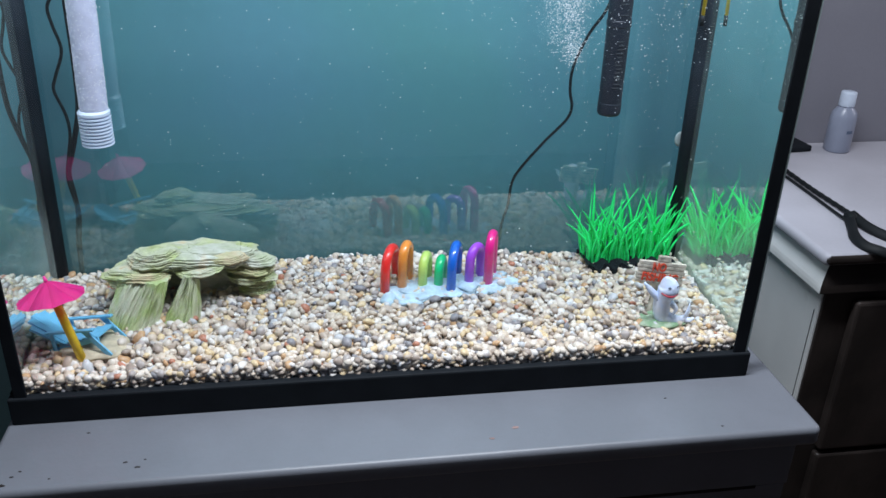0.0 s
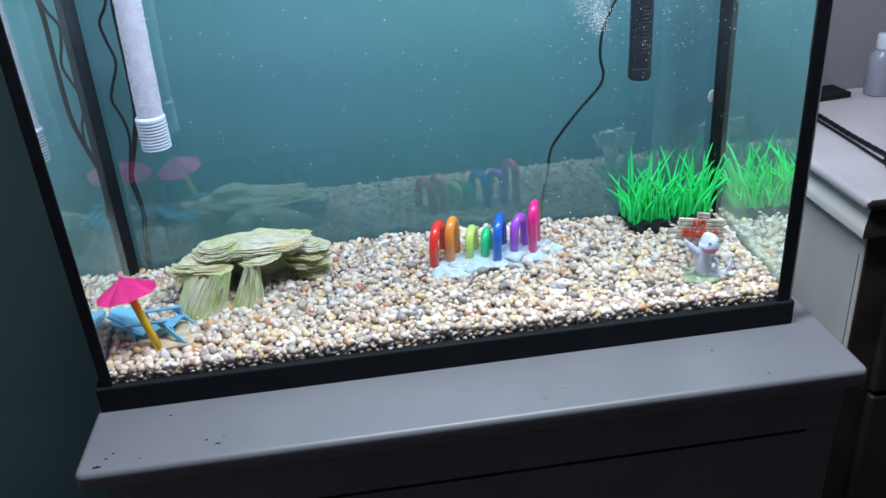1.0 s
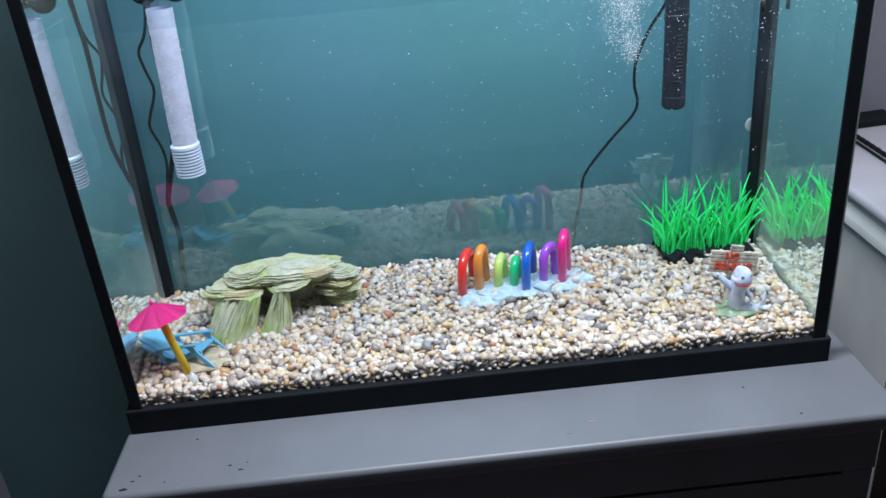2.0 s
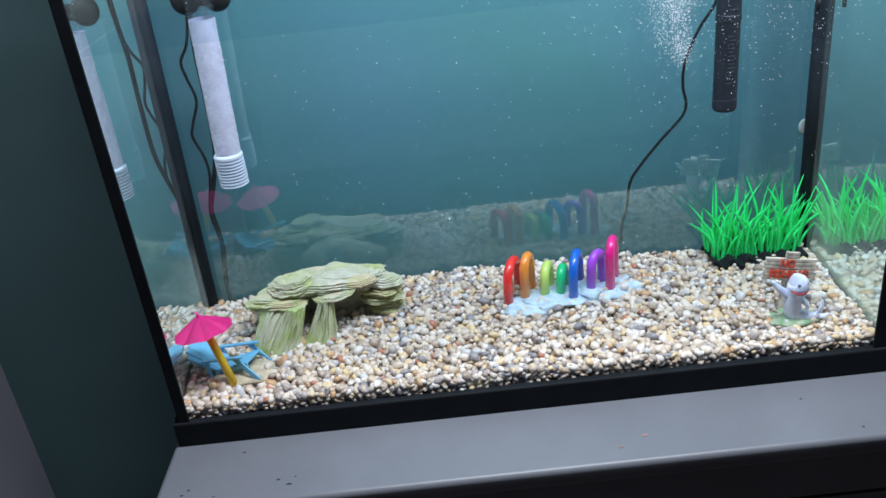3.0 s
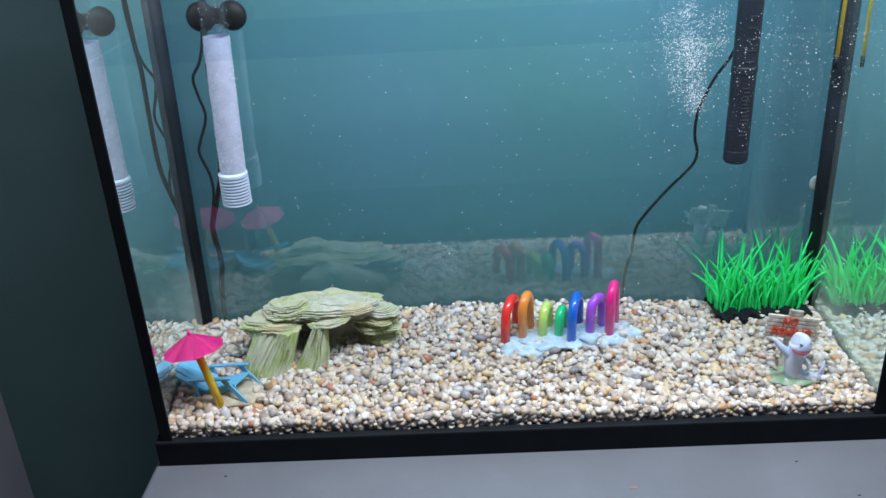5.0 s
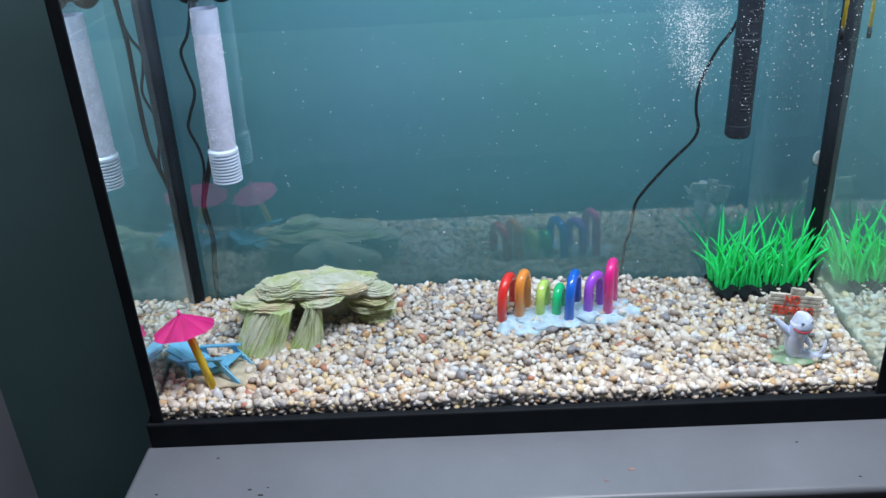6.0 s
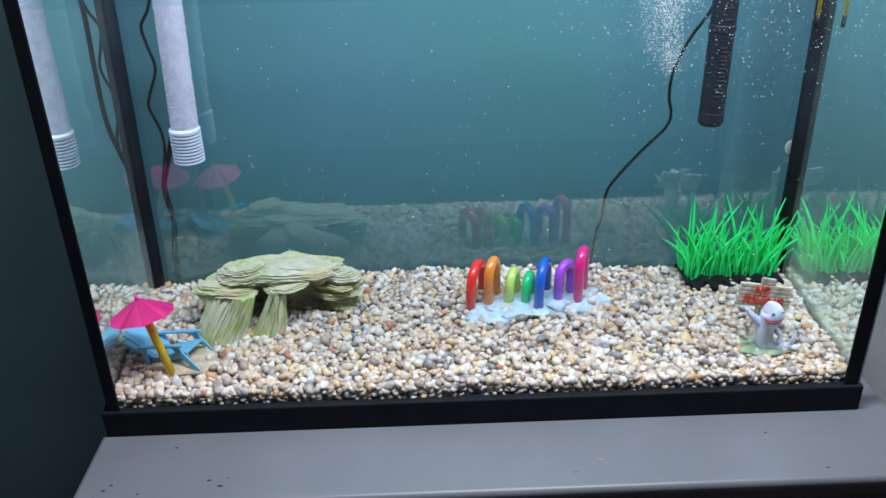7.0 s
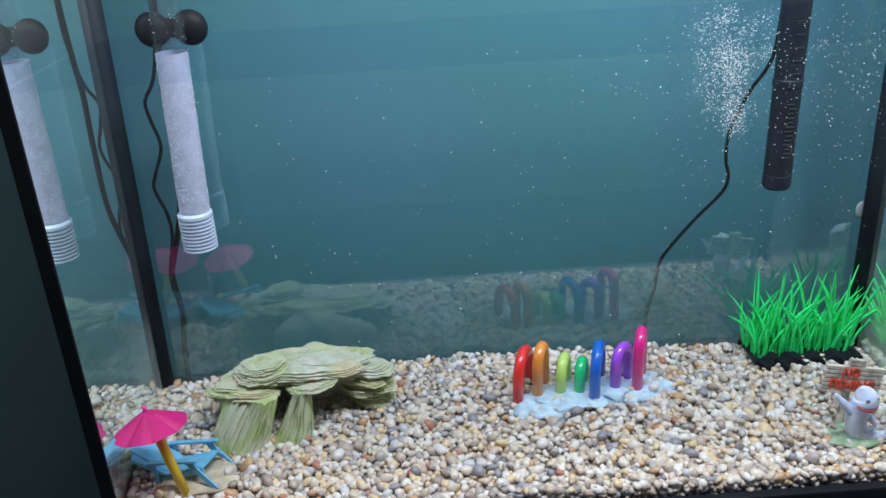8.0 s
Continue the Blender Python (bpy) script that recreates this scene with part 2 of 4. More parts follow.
def blob(centre, radii, seed=0, rough=0.15, freq=30.0, sub=3, bm=None, index=0):
    """A knobbly rounded lump."""
    bm = bm or bmesh.new()
    made = bmesh.ops.create_icosphere(bm, subdivisions=sub, radius=1)
    for v in made["verts"]:
        n = v.co.normalized()
        p = Vector((n.x * radii[0], n.y * radii[1], n.z * radii[2]))
        p *= 1 + rough * noise.noise(p * freq + Vector((seed * 7.1, 3, 1)))
        v.co = p + Vector(centre)
    for f in {f for v in made["verts"] for f in v.link_faces}:
        f.material_index = index
    return bm


# ---------------------------------------------------------------- the room
ROOM = (-0.478, 2.3, -2.4, 0.50, 2.45)
x0, x1, y0, y1, h = ROOM
T = 0.1


def structure(name, lo, hi, material, label, category):
    ob = part(name, box(lo, hi), material)
    return tagged(ob, label, category, kind="structure")


structure("floor", (x0 - T, y0 - T, -T), (x1 + T, y1 + T, 0), M_FLOOR, "dark brown floor of the dim room", "floor")
structure("ceiling", (x0 - T, y0 - T, h), (x1 + T, y1 + T, h + T), M_CEIL, "plain white painted ceiling", "ceiling")
structure("wall_north", (x0 - T, y1, 0), (0.80, y1 + T, h), M_WALL_TEAL, "dark teal green painted wall behind the fish tank", "wall")
structure("wall_north_grey", (0.80, y1 - 0.003, 0), (x1 + T, y1 + T, h), M_WALL_GREY, "lavender grey painted wall behind the white cabinet", "wall")
structure("wall_west", (x0 - T, y0, 0), (x0, y1, h), M_WALL_GREY, "grey painted side wall in shadow", "wall")
bm = bmesh.new()
WY0, WY1, WZ0, WZ1 = 0.02, 0.48, 1.12, 2.08
for lo, hi in (((x1, y0, 0), (x1 + T, WY0, h)), ((x1, WY1, 0), (x1 + T, y1 - 0.003, h)), ((x1, WY0, 0), (x1 + T, WY1, WZ0)), ((x1, WY0, WZ1), (x1 + T, WY1, h))):
    box(lo, hi, 0, bm)
tagged(part("wall_east", bm, M_WALL_GREY), "plain grey side wall with an opening for the added fill light", "wall", kind="structure")
# Unseen window, added only to hold the fill light.
win = tagged(new("window_1"), "added unseen window for the fill light", "window", kind="structure")
bm = bmesh.new()
for lo, hi in (((x1 + 0.03, WY0, WZ0), (x1 + 0.07, WY0 + 0.04, WZ1)), ((x1 + 0.03, WY1 - 0.04, WZ0), (x1 + 0.07, WY1, WZ1)),
               ((x1 + 0.03, WY0 + 0.04, WZ0), (x1 + 0.07, WY1 - 0.04, WZ0 + 0.04)), ((x1 + 0.03, WY0 + 0.04, WZ1 - 0.04), (x1 + 0.07, WY1 - 0.04, WZ1))):
    box(lo, hi, 0.003, bm)
part("window_frame", bm, M_CABINET, win)
part("pane", box((x1 + 0.047, WY0 + 0.04, WZ0 + 0.04), (x1 + 0.051, WY1 - 0.04, WZ1 - 0.04)), M_FRONT, win)
structure("wall_south", (x0 - T, y0 - T, 0), (x1 + T, y0, h), M_WALL_GREY, "plain grey wall of the room", "wall")

def board(lo, hi, corner, edge, front=None):
    """A board with rounded corners in plan and rounded edges; front: index of the front edge's material."""
    (ax, ay, az), (bx, by, bz) = lo, hi
    plan = []
    for cx, cy, a0 in ((bx - corner, by - corner, 0), (ax + corner, by - corner, 90), (ax + corner, ay + corner, 180), (bx - corner, ay + corner, 270)):
        plan += [(cx, cy, math.radians(a0 + 90 * k / 8)) for k in range(9)]
    rim = [(edge * (1 - math.sin(t)), edge * (1 - math.cos(t))) for t in (math.pi / 2 * k / 6 for k in range(7))]
    levels = [(inset, az + up) for inset, up in rim] + [(inset, bz - up) for inset, up in rim[::-1]]
    bm = bmesh.new()
    rows = [[bm.verts.new((cx + (corner - inset) * math.cos(a), cy + (corner - inset) * math.sin(a), z)) for cx, cy, a in plan] for inset, z in levels]
    n = len(plan)
    for r, q in zip(rows, rows[1:]):
        for k in range(n):
            f = bm.faces.new((r[k], r[(k + 1) % n], q[(k + 1) % n], q[k]))
            f.smooth = True
    bm.faces.new(rows[0][::-1])
    bm.faces.new(rows[-1])
    bm.normal_update()
    # front-facing faces take the painted shade
    if front is not None:
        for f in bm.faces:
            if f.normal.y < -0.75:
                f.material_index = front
    return bm


# ---------------------------------------------------------------- stand under the tank
Z = 0.75
stand = thing("aquarium_stand", "grey painted wooden cabinet carrying the fish tank, top scuffed", "cabinet")
part("top", board((-0.006, -0.098, Z - 0.022), (0.803, 0.33, Z), 0.009, 0.006), M_STAND, stand, "grey painted top board with chipped rounded edge")
part("body", box((0.016, -0.070, 0.0), (0.785, 0.31, Z - 0.022), 0.002), M_STAND, stand)
part("apron", box((0.014, -0.084, 0.6685), (0.787, -0.070, Z - 0.022), 0.001), M_STAND, stand)
part("gap", box((0.04, -0.0838, 0.6645), (0.752, -0.0701, 0.6685)), M_GAP, stand, "dark gap over the drawer")
drawer = part("drawer_front", box((0.016, -0.0835, 0.48), (0.785, -0.070, 0.6680), 0.001), M_STAND, stand)
for lo, hi in (((0.018, -0.082, 0.06), (0.398, -0.070, 0.475)), ((0.403, -0.082, 0.06), (0.783, -0.070, 0.475))):
    part("cabinet_door", box(lo, hi, 0.003), M_STAND, stand)

for k, (cx, cy, r, m) in enumerate((
        (0.130, -0.076, 0.0025, M_CHIP), (0.118, -0.068, 0.002, M_CHIP), (0.135, -0.066, 0.0012, M_CHIP), (0.022, -0.077, 0.002, M_CHIP),
        (0.027, -0.070, 0.0015, M_CHIP), (0.015, -0.088, 0.004, M_CHIP), (0.055, -0.083, 0.0012, M_CHIP), (0.075, -0.020, 0.0018, M_CHIP),
        (0.49, -0.060, 0.004, M_CHIP_PINK), (0.463, -0.074, 0.003, M_CHIP_PINK), (0.66, -0.030, 0.0016, M_CHIP), (0.70, -0.082, 0.0015, M_CHIP))):
    bm = bmesh.new()
    r *= 0.62
    ring = [bm.verts.new((cx + r * (1.5 + random.uniform(-0.5, 0.5)) * math.cos(a), cy + r * random.uniform(0.5, 1.0) * math.sin(a), Z + 0.0004)) for a in (k2 * math.tau / 9 for k2 in range(9))]
    bm.faces.new(ring)
    up = bmesh.ops.extrude_face_region(bm, geom=list(bm.faces))
    bmesh.ops.translate(bm, vec=(0, 0, -0.0006), verts=[v for v in up["geom"] if isinstance(v, bmesh.types.BMVert)])
    bmesh.ops.recalc_face_normals(bm, faces=list(bm.faces))
    part("chip", bm, m, stand)

# ---------------------------------------------------------------- the tank
W, D, TOP = 0.768, 0.230, 1.345
XL, XR = 0.005, 0.763  # side glass at the back

tank = thing("aquarium", "glass fish tank with black plastic trim, filled with water", "aquarium")


def ring_frame(lo, hi, width, bevel):
    bm = bmesh.new()
    (ax, ay, az), (bx, by, bz) = lo, hi
    box((ax, ay, az), (bx, ay + width, bz), bevel, bm)
    box((ax, by - width, az), (bx, by, bz), bevel, bm)
    box((ax, ay + width, az), (ax + width, by - width, bz), 0, bm)
    box((bx - width, ay + width, az), (bx, by - width, bz), 0, bm)
    return bm


part("base_frame", ring_frame((0, 0, Z), (W, D + 0.012, Z + 0.030), 0.012, 0.002), M_BLACK, tank, "black plastic base trim")
part("top_frame", ring_frame((0, 0.002, TOP - 0.02), (W, D + 0.012, TOP), 0.005, 0.001), M_BLACK, tank)
part("bottom_pane", box((0.012, 0.012, Z + 0.004), (W - 0.012, D, Z + 0.012)), M_BLACK, tank)


def sheet(name, corners, material, label=""):
    bm = bmesh.new()
    bm.faces.new([bm.verts.new(c) for c in corners])
    return part(name, bm, material, tank, label)


zb, zt = Z + 0.02, TOP - 0.02
sheet("front_pane", ((0.008, 0.006, zb), (W - 0.008, 0.006, zb), (W - 0.008, 0.006, zt), (0.008, 0.006, zt)), M_FRONT, "clear front glass")
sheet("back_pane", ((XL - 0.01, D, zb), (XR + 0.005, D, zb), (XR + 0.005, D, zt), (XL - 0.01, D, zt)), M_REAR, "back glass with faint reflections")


def side_pane(front, low, high, glass):
    """A side glass whose back edge leans a little, shaped to the water's refraction."""
    bm = bmesh.new()
    n = 10
    rows = []
    for j in range(n + 1):
        z = zb + (zt - zb) * j / n
        back = low + (high - low) * j / n
        rows.append([bm.verts.new((front + (back - front) * i / n, 0.006 + (D - 0.006) * i / n, z)) for i in range(n + 1)])
    for r, q in zip(rows, rows[1:]):
        for i in range(n):
            bm.faces.new((r[i], r[i + 1], q[i + 1], q[i]))
    return part("side_pane", bm, glass, tank, "side glass mirroring the inside", smooth=True)


LEAN = 0.010
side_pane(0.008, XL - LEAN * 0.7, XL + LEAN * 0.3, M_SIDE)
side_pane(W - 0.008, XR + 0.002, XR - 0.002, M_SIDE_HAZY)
for ob in tank.children:
    if ob.name.startswith("side_pane") or ob.name.startswith("front_pane"):
        ob.visible_shadow = False
# Added board; its teal stands in for the water's haze and the wall.
tagged(part("background_board", box((-0.034, 0.318, Z + 0.001), (0.828, 0.322, TOP + 0.02)), M_HAZE_BOARD), "added teal board standing in for the hazy water and wall behind the fish tank", "board")
for px, wide in ((0.006, 0.012), (W - 0.020, 0.014)):
    part("corner_trim", box((px, 0.003, Z + 0.028), (px + wide, 0.0055, TOP - 0.028), 0.0008), M_BLACK, tank)
# Highlight down the glass edge, painted as a pale strip.
part("glass_edge", box((W - 0.0052, 0.0036, Z + 0.030), (W - 0.0036, 0.0056, TOP - 0.028)), M_CUP, tank, "pale strip painted as a highlight along the side glass edge")
for px in (0.0062, W - 0.0087):
    part("corner_edge", box((px, 0.0056, Z + 0.026), (px + 0.0025, 0.016, TOP - 0.028)), M_BLACK, tank)
for low, high in ((XL - LEAN * 0.7, XL + LEAN * 0.3), (XR + 0.002, XR - 0.002)):
    part("corner_seam", tube([(low, D - 0.009, zb), (high, D - 0.009, zt)], 0.0105, 14), M_SILICONE, tank, "black silicone seam", smooth=True)
water = sheet("water_surface", ((0.010, 0.008, 1.172), (W - 0.010, 0.008, 1.172), (XR, D - 0.002, 1.172), (XL + 0.003, D - 0.002, 1.172)), M_WATER, "still water surface")

# Added bar and wires, out of view, that carry the tank light.
light_bar = thing("aquarium_light", "added unseen black light bar on two wires, in place of the tank's hood light", "lamp")
part("housing", box((0.0, -0.135, 1.663), (0.90, -0.005, 1.685), 0.004), M_BLACK, light_bar)
for px in (0.10, 0.74):
    part("wire", tube([(px, -0.07, 1.68), (px, -0.07, h)], 0.0012, 6), M_BLACK, light_bar)

# ---------------------------------------------------------------- gravel


def ground(x, y):
    """Height of the gravel."""
    mid = math.exp(-((x - 0.33) / 0.26) ** 2)
    lump = 0.004 * noise.noise(Vector((x * 14, y * 14, 0.3)))
    return 0.7935 + y * (0.022 + 0.062 * mid) + lump


def pebbles(name, places, sub, seed, material, label):
    """Many rounded stones in one mesh; places: x, y, z and size."""
    rng = np.random.default_rng(seed)
    src = bmesh.new()
    bmesh.ops.create_icosphere(src, subdivisions=sub, radius=1)
    src.verts.ensure_lookup_table()
    base = np.array([v.co for v in src.verts])
    tri = np.array([[v.index for v in f.verts] for f in src.faces])
    src.free()
    kinds = []
    for k in range(10):
        bump = np.array([noise.noise(Vector(p) * 1.1 + Vector((k * 5.3, 0, 0))) for p in base])
        kinds.append(base * (1 + 0.32 * bump)[:, None])
    n, nv, nf = len(places), len(base), len(tri)
    co = np.empty((n, nv, 3))
    for i, (x, y, z, s) in enumerate(places):
        shape = np.array([1.0 + rng.uniform(-0.1, 0.35), 0.85 + rng.uniform(-0.12, 0.12), 0.68 + rng.uniform(-0.12, 0.14)]) * s
        e = Euler((rng.normal(0, 0.45), rng.normal(0, 0.45), rng.uniform(0, 6.28))).to_matrix()
        co[i] = (kinds[rng.integers(10)] * shape) @ np.array(e).T + (x, y, z)
    faces = (tri[None] + (np.arange(n) * nv)[:, None, None]).reshape(-1)
    me = bpy.data.meshes.new(name)
    me.vertices.add(n * nv)
    me.vertices.foreach_set("co", co.reshape(-1))
    me.loops.add(n * nf * 3)
    me.loops.foreach_set("vertex_index", faces)
    me.polygons.add(n * nf)
    me.polygons.foreach_set("loop_start", np.arange(n * nf) * 3)
    me.polygons.foreach_set("use_smooth", np.ones(n * nf, dtype=bool))
    me.update(calc_edges=True)
    me.materials.append(material)
    return tagged(new(name, me), label, "gravel", kind="stuff")


def gravel_places():
    rng = np.random.default_rng(4)
    rows = []
    step = 0.0066
    xs = np.arange(-0.004, W - 0.002, step)
    ys = np.arange(0.013, D - 0.004, step * 0.9)
    for j, y in enumerate(ys):
        for x in xs:
            for layer in (0, 1):
                px = x + (0.5 * step if (j + layer) % 2 else 0) + rng.uniform(-0.003, 0.003)
                py = y + rng.uniform(-0.003, 0.003) - layer * 0.003
                s = min(0.0075, max(0.0028, rng.lognormal(math.log(0.0039), 0.25)))
                px = min(max(px, 0.010 - 0.015 * py / D + 1.25 * s), W - 0.010 + 0.005 * py / D - 1.25 * s)
                py = min(max(py, 0.0075 + 1.1 * s), D - 0.001 - s)
                rows.append((px, py, ground(px, py) - 0.0045 * layer - 0.002 + rng.uniform(-0.0022, 0.0022), s))
    for z in np.arange(0.774, 0.794, 0.0058):
        for x in np.arange(0.014, W - 0.012, 0.0085):
            s = rng.uniform(0.0032, 0.0058)
            rows.append((min(max(x + rng.uniform(-0.003, 0.003), 0.010 + 1.25 * s), W - 0.010 - 1.25 * s), 0.0072 + s * 1.1, z + rng.uniform(-0.002, 0.002), s))
    for k in range(60):
        x, y = rng.uniform(0.03, 0.73), rng.uniform(0.02, 0.2)
        rows.append((x, y, ground(x, y) + 0.003, rng.uniform(0.004, 0.0062)))
    return rows


pebbles("gravel", gravel_places(), 2, 1, M_PEBBLE, "loose cream, white, tan and grey river pebbles covering the tank floor")
bm = bmesh.new()
nx, ny = 60, 20
grid = []
for j in range(ny + 1):
    y = 0.012 + (D - 0.016) * j / ny
    left, right = 0.0125 - 0.015 * y / D, W - 0.0125 + 0.005 * y / D
    grid.append([bm.verts.new((left + (right - left) * i / nx, y, ground(left + (right - left) * i / nx, y) - 0.006)) for i in range(nx + 1)])
for j in range(ny):
    for i in range(nx):
        bm.faces.new((grid[j][i], grid[j][i + 1], grid[j + 1][i + 1], grid[j + 1][i]))
low = [bm.verts.new((v.co.x, v.co.y, Z + 0.012)) for v in grid[0]]
for i in range(nx):
    bm.faces.new((low[i], low[i + 1], grid[0][i + 1], grid[0][i]))
tagged(part("gravel_bed", bm, M_BED), "fine dark gravel packed under the pebbles", "gravel", kind="stuff")

# ---------------------------------------------------------------- layered rock cave


def slab(bm, cx, cy, top, rx, ry, thick, seed, tilt=(0, 0), seg=84, leaf=0.0013):
    """A plate of thin uneven layers."""
    rng = random.Random(seed)
    layers = max(2, round(thick / leaf))
    base = [1 + 0.20 * noise.noise(Vector((math.cos(a) * 1.3, math.sin(a) * 1.3, seed * 3.7))) + 0.07 * noise.noise(Vector((math.cos(a) * 5, math.sin(a) * 5, seed))) for a in (k * math.tau / seg for k in range(seg))]
    rings = []
    for k in range(layers):
        f = (k + 0.5) / layers
        bulge = 0.64 + 0.36 * min(1.0, f / 0.5) ** 0.9 - 0.50 * max(0, f - 0.5) + rng.uniform(-0.045, 0.045)
        ph = rng.uniform(0, 6)
        for z, s in ((k / layers, 1.0), ((k + 0.55) / layers, 1.0), ((k + 0.78) / layers, 0.915)):
            ring = []
            for i, b in enumerate(base):
                a = i * math.tau / seg
                r = b * bulge * s * (1 + 0.06 * math.sin(2 * a + ph) + 0.07 * noise.noise(Vector((math.cos(a) * 4, math.sin(a) * 4, k * 0.55 + seed))) + 0.07 * noise.noise(Vector((math.cos(a) * 11, math.sin(a) * 11, k * 3.1 + seed))))
                x, y = rx * r * math.cos(a), ry * r * math.sin(a)
                ring.append(bm.verts.new((cx + x, cy + y, top - thick * z + x * tilt[0] + y * tilt[1] + 0.0016 * noise.noise(Vector((x * 70, y * 70, seed + k * 0.2))))))
            rings.append(ring)
    for r, q in zip(rings, rings[1:]):
        for i in range(seg):
            bm.faces.new((r[i], q[i], q[(i + 1) % seg], r[(i + 1) % seg]))
    mid = bm.verts.new((cx, cy, top + 0.0008))
    low = bm.verts.new((cx, cy, top - thick))
    inner = [bm.verts.new(((v.co.x - cx) * 0.55 + cx, (v.co.y - cy) * 0.55 + cy, (v.co.z * 0.55 + 0.45 * top) + 0.0005 + 0.0012 * noise.noise(v.co * 90))) for v in rings[0]]
    for i in range(seg):
        j = (i + 1) % seg
        bm.faces.new((rings[0][i], rings[0][j], inner[j], inner[i]))
        bm.faces.new((inner[i], inner[j], mid))
        bm.faces.new((low, rings[-1][j], rings[-1][i]))


def ribbed_leg(bm, foot_a, foot_b, head_a, head_b, depth, seed, flare=1.0):
    """A leaning leg of upright ribs between a foot edge and a head edge."""
    rng = random.Random(seed)
    fa, fb, ha, hb = map(Vector, (foot_a, foot_b, head_a, head_b))
    n = 44
    rows = []
    for s in range(13):
        t = s / 12
        row = []
        for k in range(n + 1):
            u = k / n
            p = (fa.lerp(fb, u)).lerp(ha.lerp(hb, u), t ** flare)
            p.z = fa.z + (ha.z - fa.z) * t
            p.y -= 0.5 * depth * math.sin(math.pi * u) + 0.0050 * abs(noise.noise(Vector((u * 6 - t * 1.2, t * 0.6, seed * 3)))) + 0.0034 * noise.noise(Vector((u * 10, t * 2.2, seed))) + 0.0022 * noise.noise(Vector((u * 17 - t * 2.0, t * 1.4, seed)))
            p.x += 0.0015 * noise.noise(Vector((u * 5, t * 4, seed + 3)))
            row.append(bm.verts.new(p))
        rows.append(row + [bm.verts.new(p2) for p2 in [Vector((row[-1].co.x, row[-1].co.y + depth, row[-1].co.z)), Vector((row[0].co.x, row[0].co.y + depth, row[0].co.z))]])
    m = n + 3
    for r, q in zip(rows, rows[1:]):
        for k in range(m):
            bm.faces.new((r[k], r[(k + 1) % m], q[(k + 1) % m], q[k]))
    bm.faces.new(rows[-1])
    bm.faces.new(rows[0][::-1])


bm = bmesh.new()
PLATES = (  # centre, top, half width and depth, thickness, tilt, material
    (0.187, 0.158, 0.8580, 0.045, 0.021, 0.010, -0.04, -0.02, 3), (0.168, 0.147, 0.8575, 0.052, 0.023, 0.014, -0.05, -0.03, 3),
    (0.124, 0.146, 0.8645, 0.029, 0.024, 0.022, 0.06, -0.02, 0), (0.101, 0.139, 0.8500, 0.029, 0.022, 0.013, 0.08, 0.0, 0),
    (0.117, 0.128, 0.8480, 0.026, 0.017, 0.012, -0.02, 0.0, 2), (0.172, 0.130, 0.8480, 0.029, 0.017, 0.006, 0.10, 0.0, 0),
    (0.201, 0.143, 0.8570, 0.024, 0.016, 0.009, 0.05, 0.0, 2), (0.226, 0.158, 0.8495, 0.027, 0.020, 0.012, -0.16, 0.0, 3),
    (0.226, 0.155, 0.8390, 0.026, 0.021, 0.010, -0.10, 0.0, 2), (0.227, 0.156, 0.8300, 0.026, 0.021, 0.012, -0.06, 0.0, 0),
    (0.230, 0.160, 0.8190, 0.022, 0.019, 0.026, -0.04, 0.0, 0), (0.095, 0.160, 0.8420, 0.022, 0.024, 0.046, 0, 0, 0),
    (0.165, 0.168, 0.8560, 0.066, 0.026, 0.012, 0, 0, 0))
for k, (cx, cy, top, rx, ry, thick, tx, ty, kind_of) in enumerate(PLATES):
    before = len(bm.faces)
    slab(bm, cx, cy, top, rx, ry, thick, k + 1, (tx, ty))
    bm.faces.ensure_lookup_table()
    for f in bm.faces[before:]:
        f.material_index = kind_of
blob((0.168, 0.190, 0.812), (0.056, 0.026, 0.043), 21, 0.22, 45, 4, bm, 3)
nfaces = len(bm.faces)
ribbed_leg(bm, (0.072, 0.108, 0.792), (0.098, 0.093, 0.792), (0.090, 0.128, 0.842), (0.122, 0.120, 0.842), 0.016, 8, 1.3)
ribbed_leg(bm, (0.086, 0.092, 0.792), (0.125, 0.096, 0.792), (0.113, 0.120, 0.843), (0.1415, 0.113, 0.843), 0.016, 2, 0.75)
ribbed_leg(bm, (0.128, 0.099, 0.792), (0.173, 0.104, 0.792), (0.158, 0.121, 0.846), (0.171, 0.122, 0.846), 0.014, 5, 0.8)
bm.faces.ensure_lookup_table()
for f in bm.faces[nfaces:]:
    f.material_index = 1
bmesh.ops.recalc_face_normals(bm, faces=list(bm.faces))
rock = part("rock_cave", bm, [M_ROCK, M_ROCK_LEG, M_ROCK_TAN, M_ROCK_GREY])
tagged(rock, "pale green layered slate cave ornament standing on the pebbles", "cave ornament")

# ---------------------------------------------------------------- rainbow arches
rainbow = thing("rainbow_ornament", "seven coloured arches on a pale blue base in pebbles", "ornament")
bm = bmesh.new()
for cx, cy, rx, ry, k in ((0.400, 0.138, 0.034, 0.024, 1), (0.440, 0.148, 0.045, 0.030, 2), (0.486, 0.152, 0.040, 0.026, 3), (0.517, 0.148, 0.017, 0.014, 4), (0.380, 0.126, 0.014, 0.011, 5), (0.402, 0.122, 0.013, 0.010, 6), (0.500, 0.136, 0.015, 0.011, 7)):
    blob((cx, cy, ground(cx, cy) - 0.0038), (rx, ry, 0.0058), k, 0.8, 75, 4, bm)
part("base", bm, M_SNOW, rainbow, "pale blue cloud-like base", smooth=True)
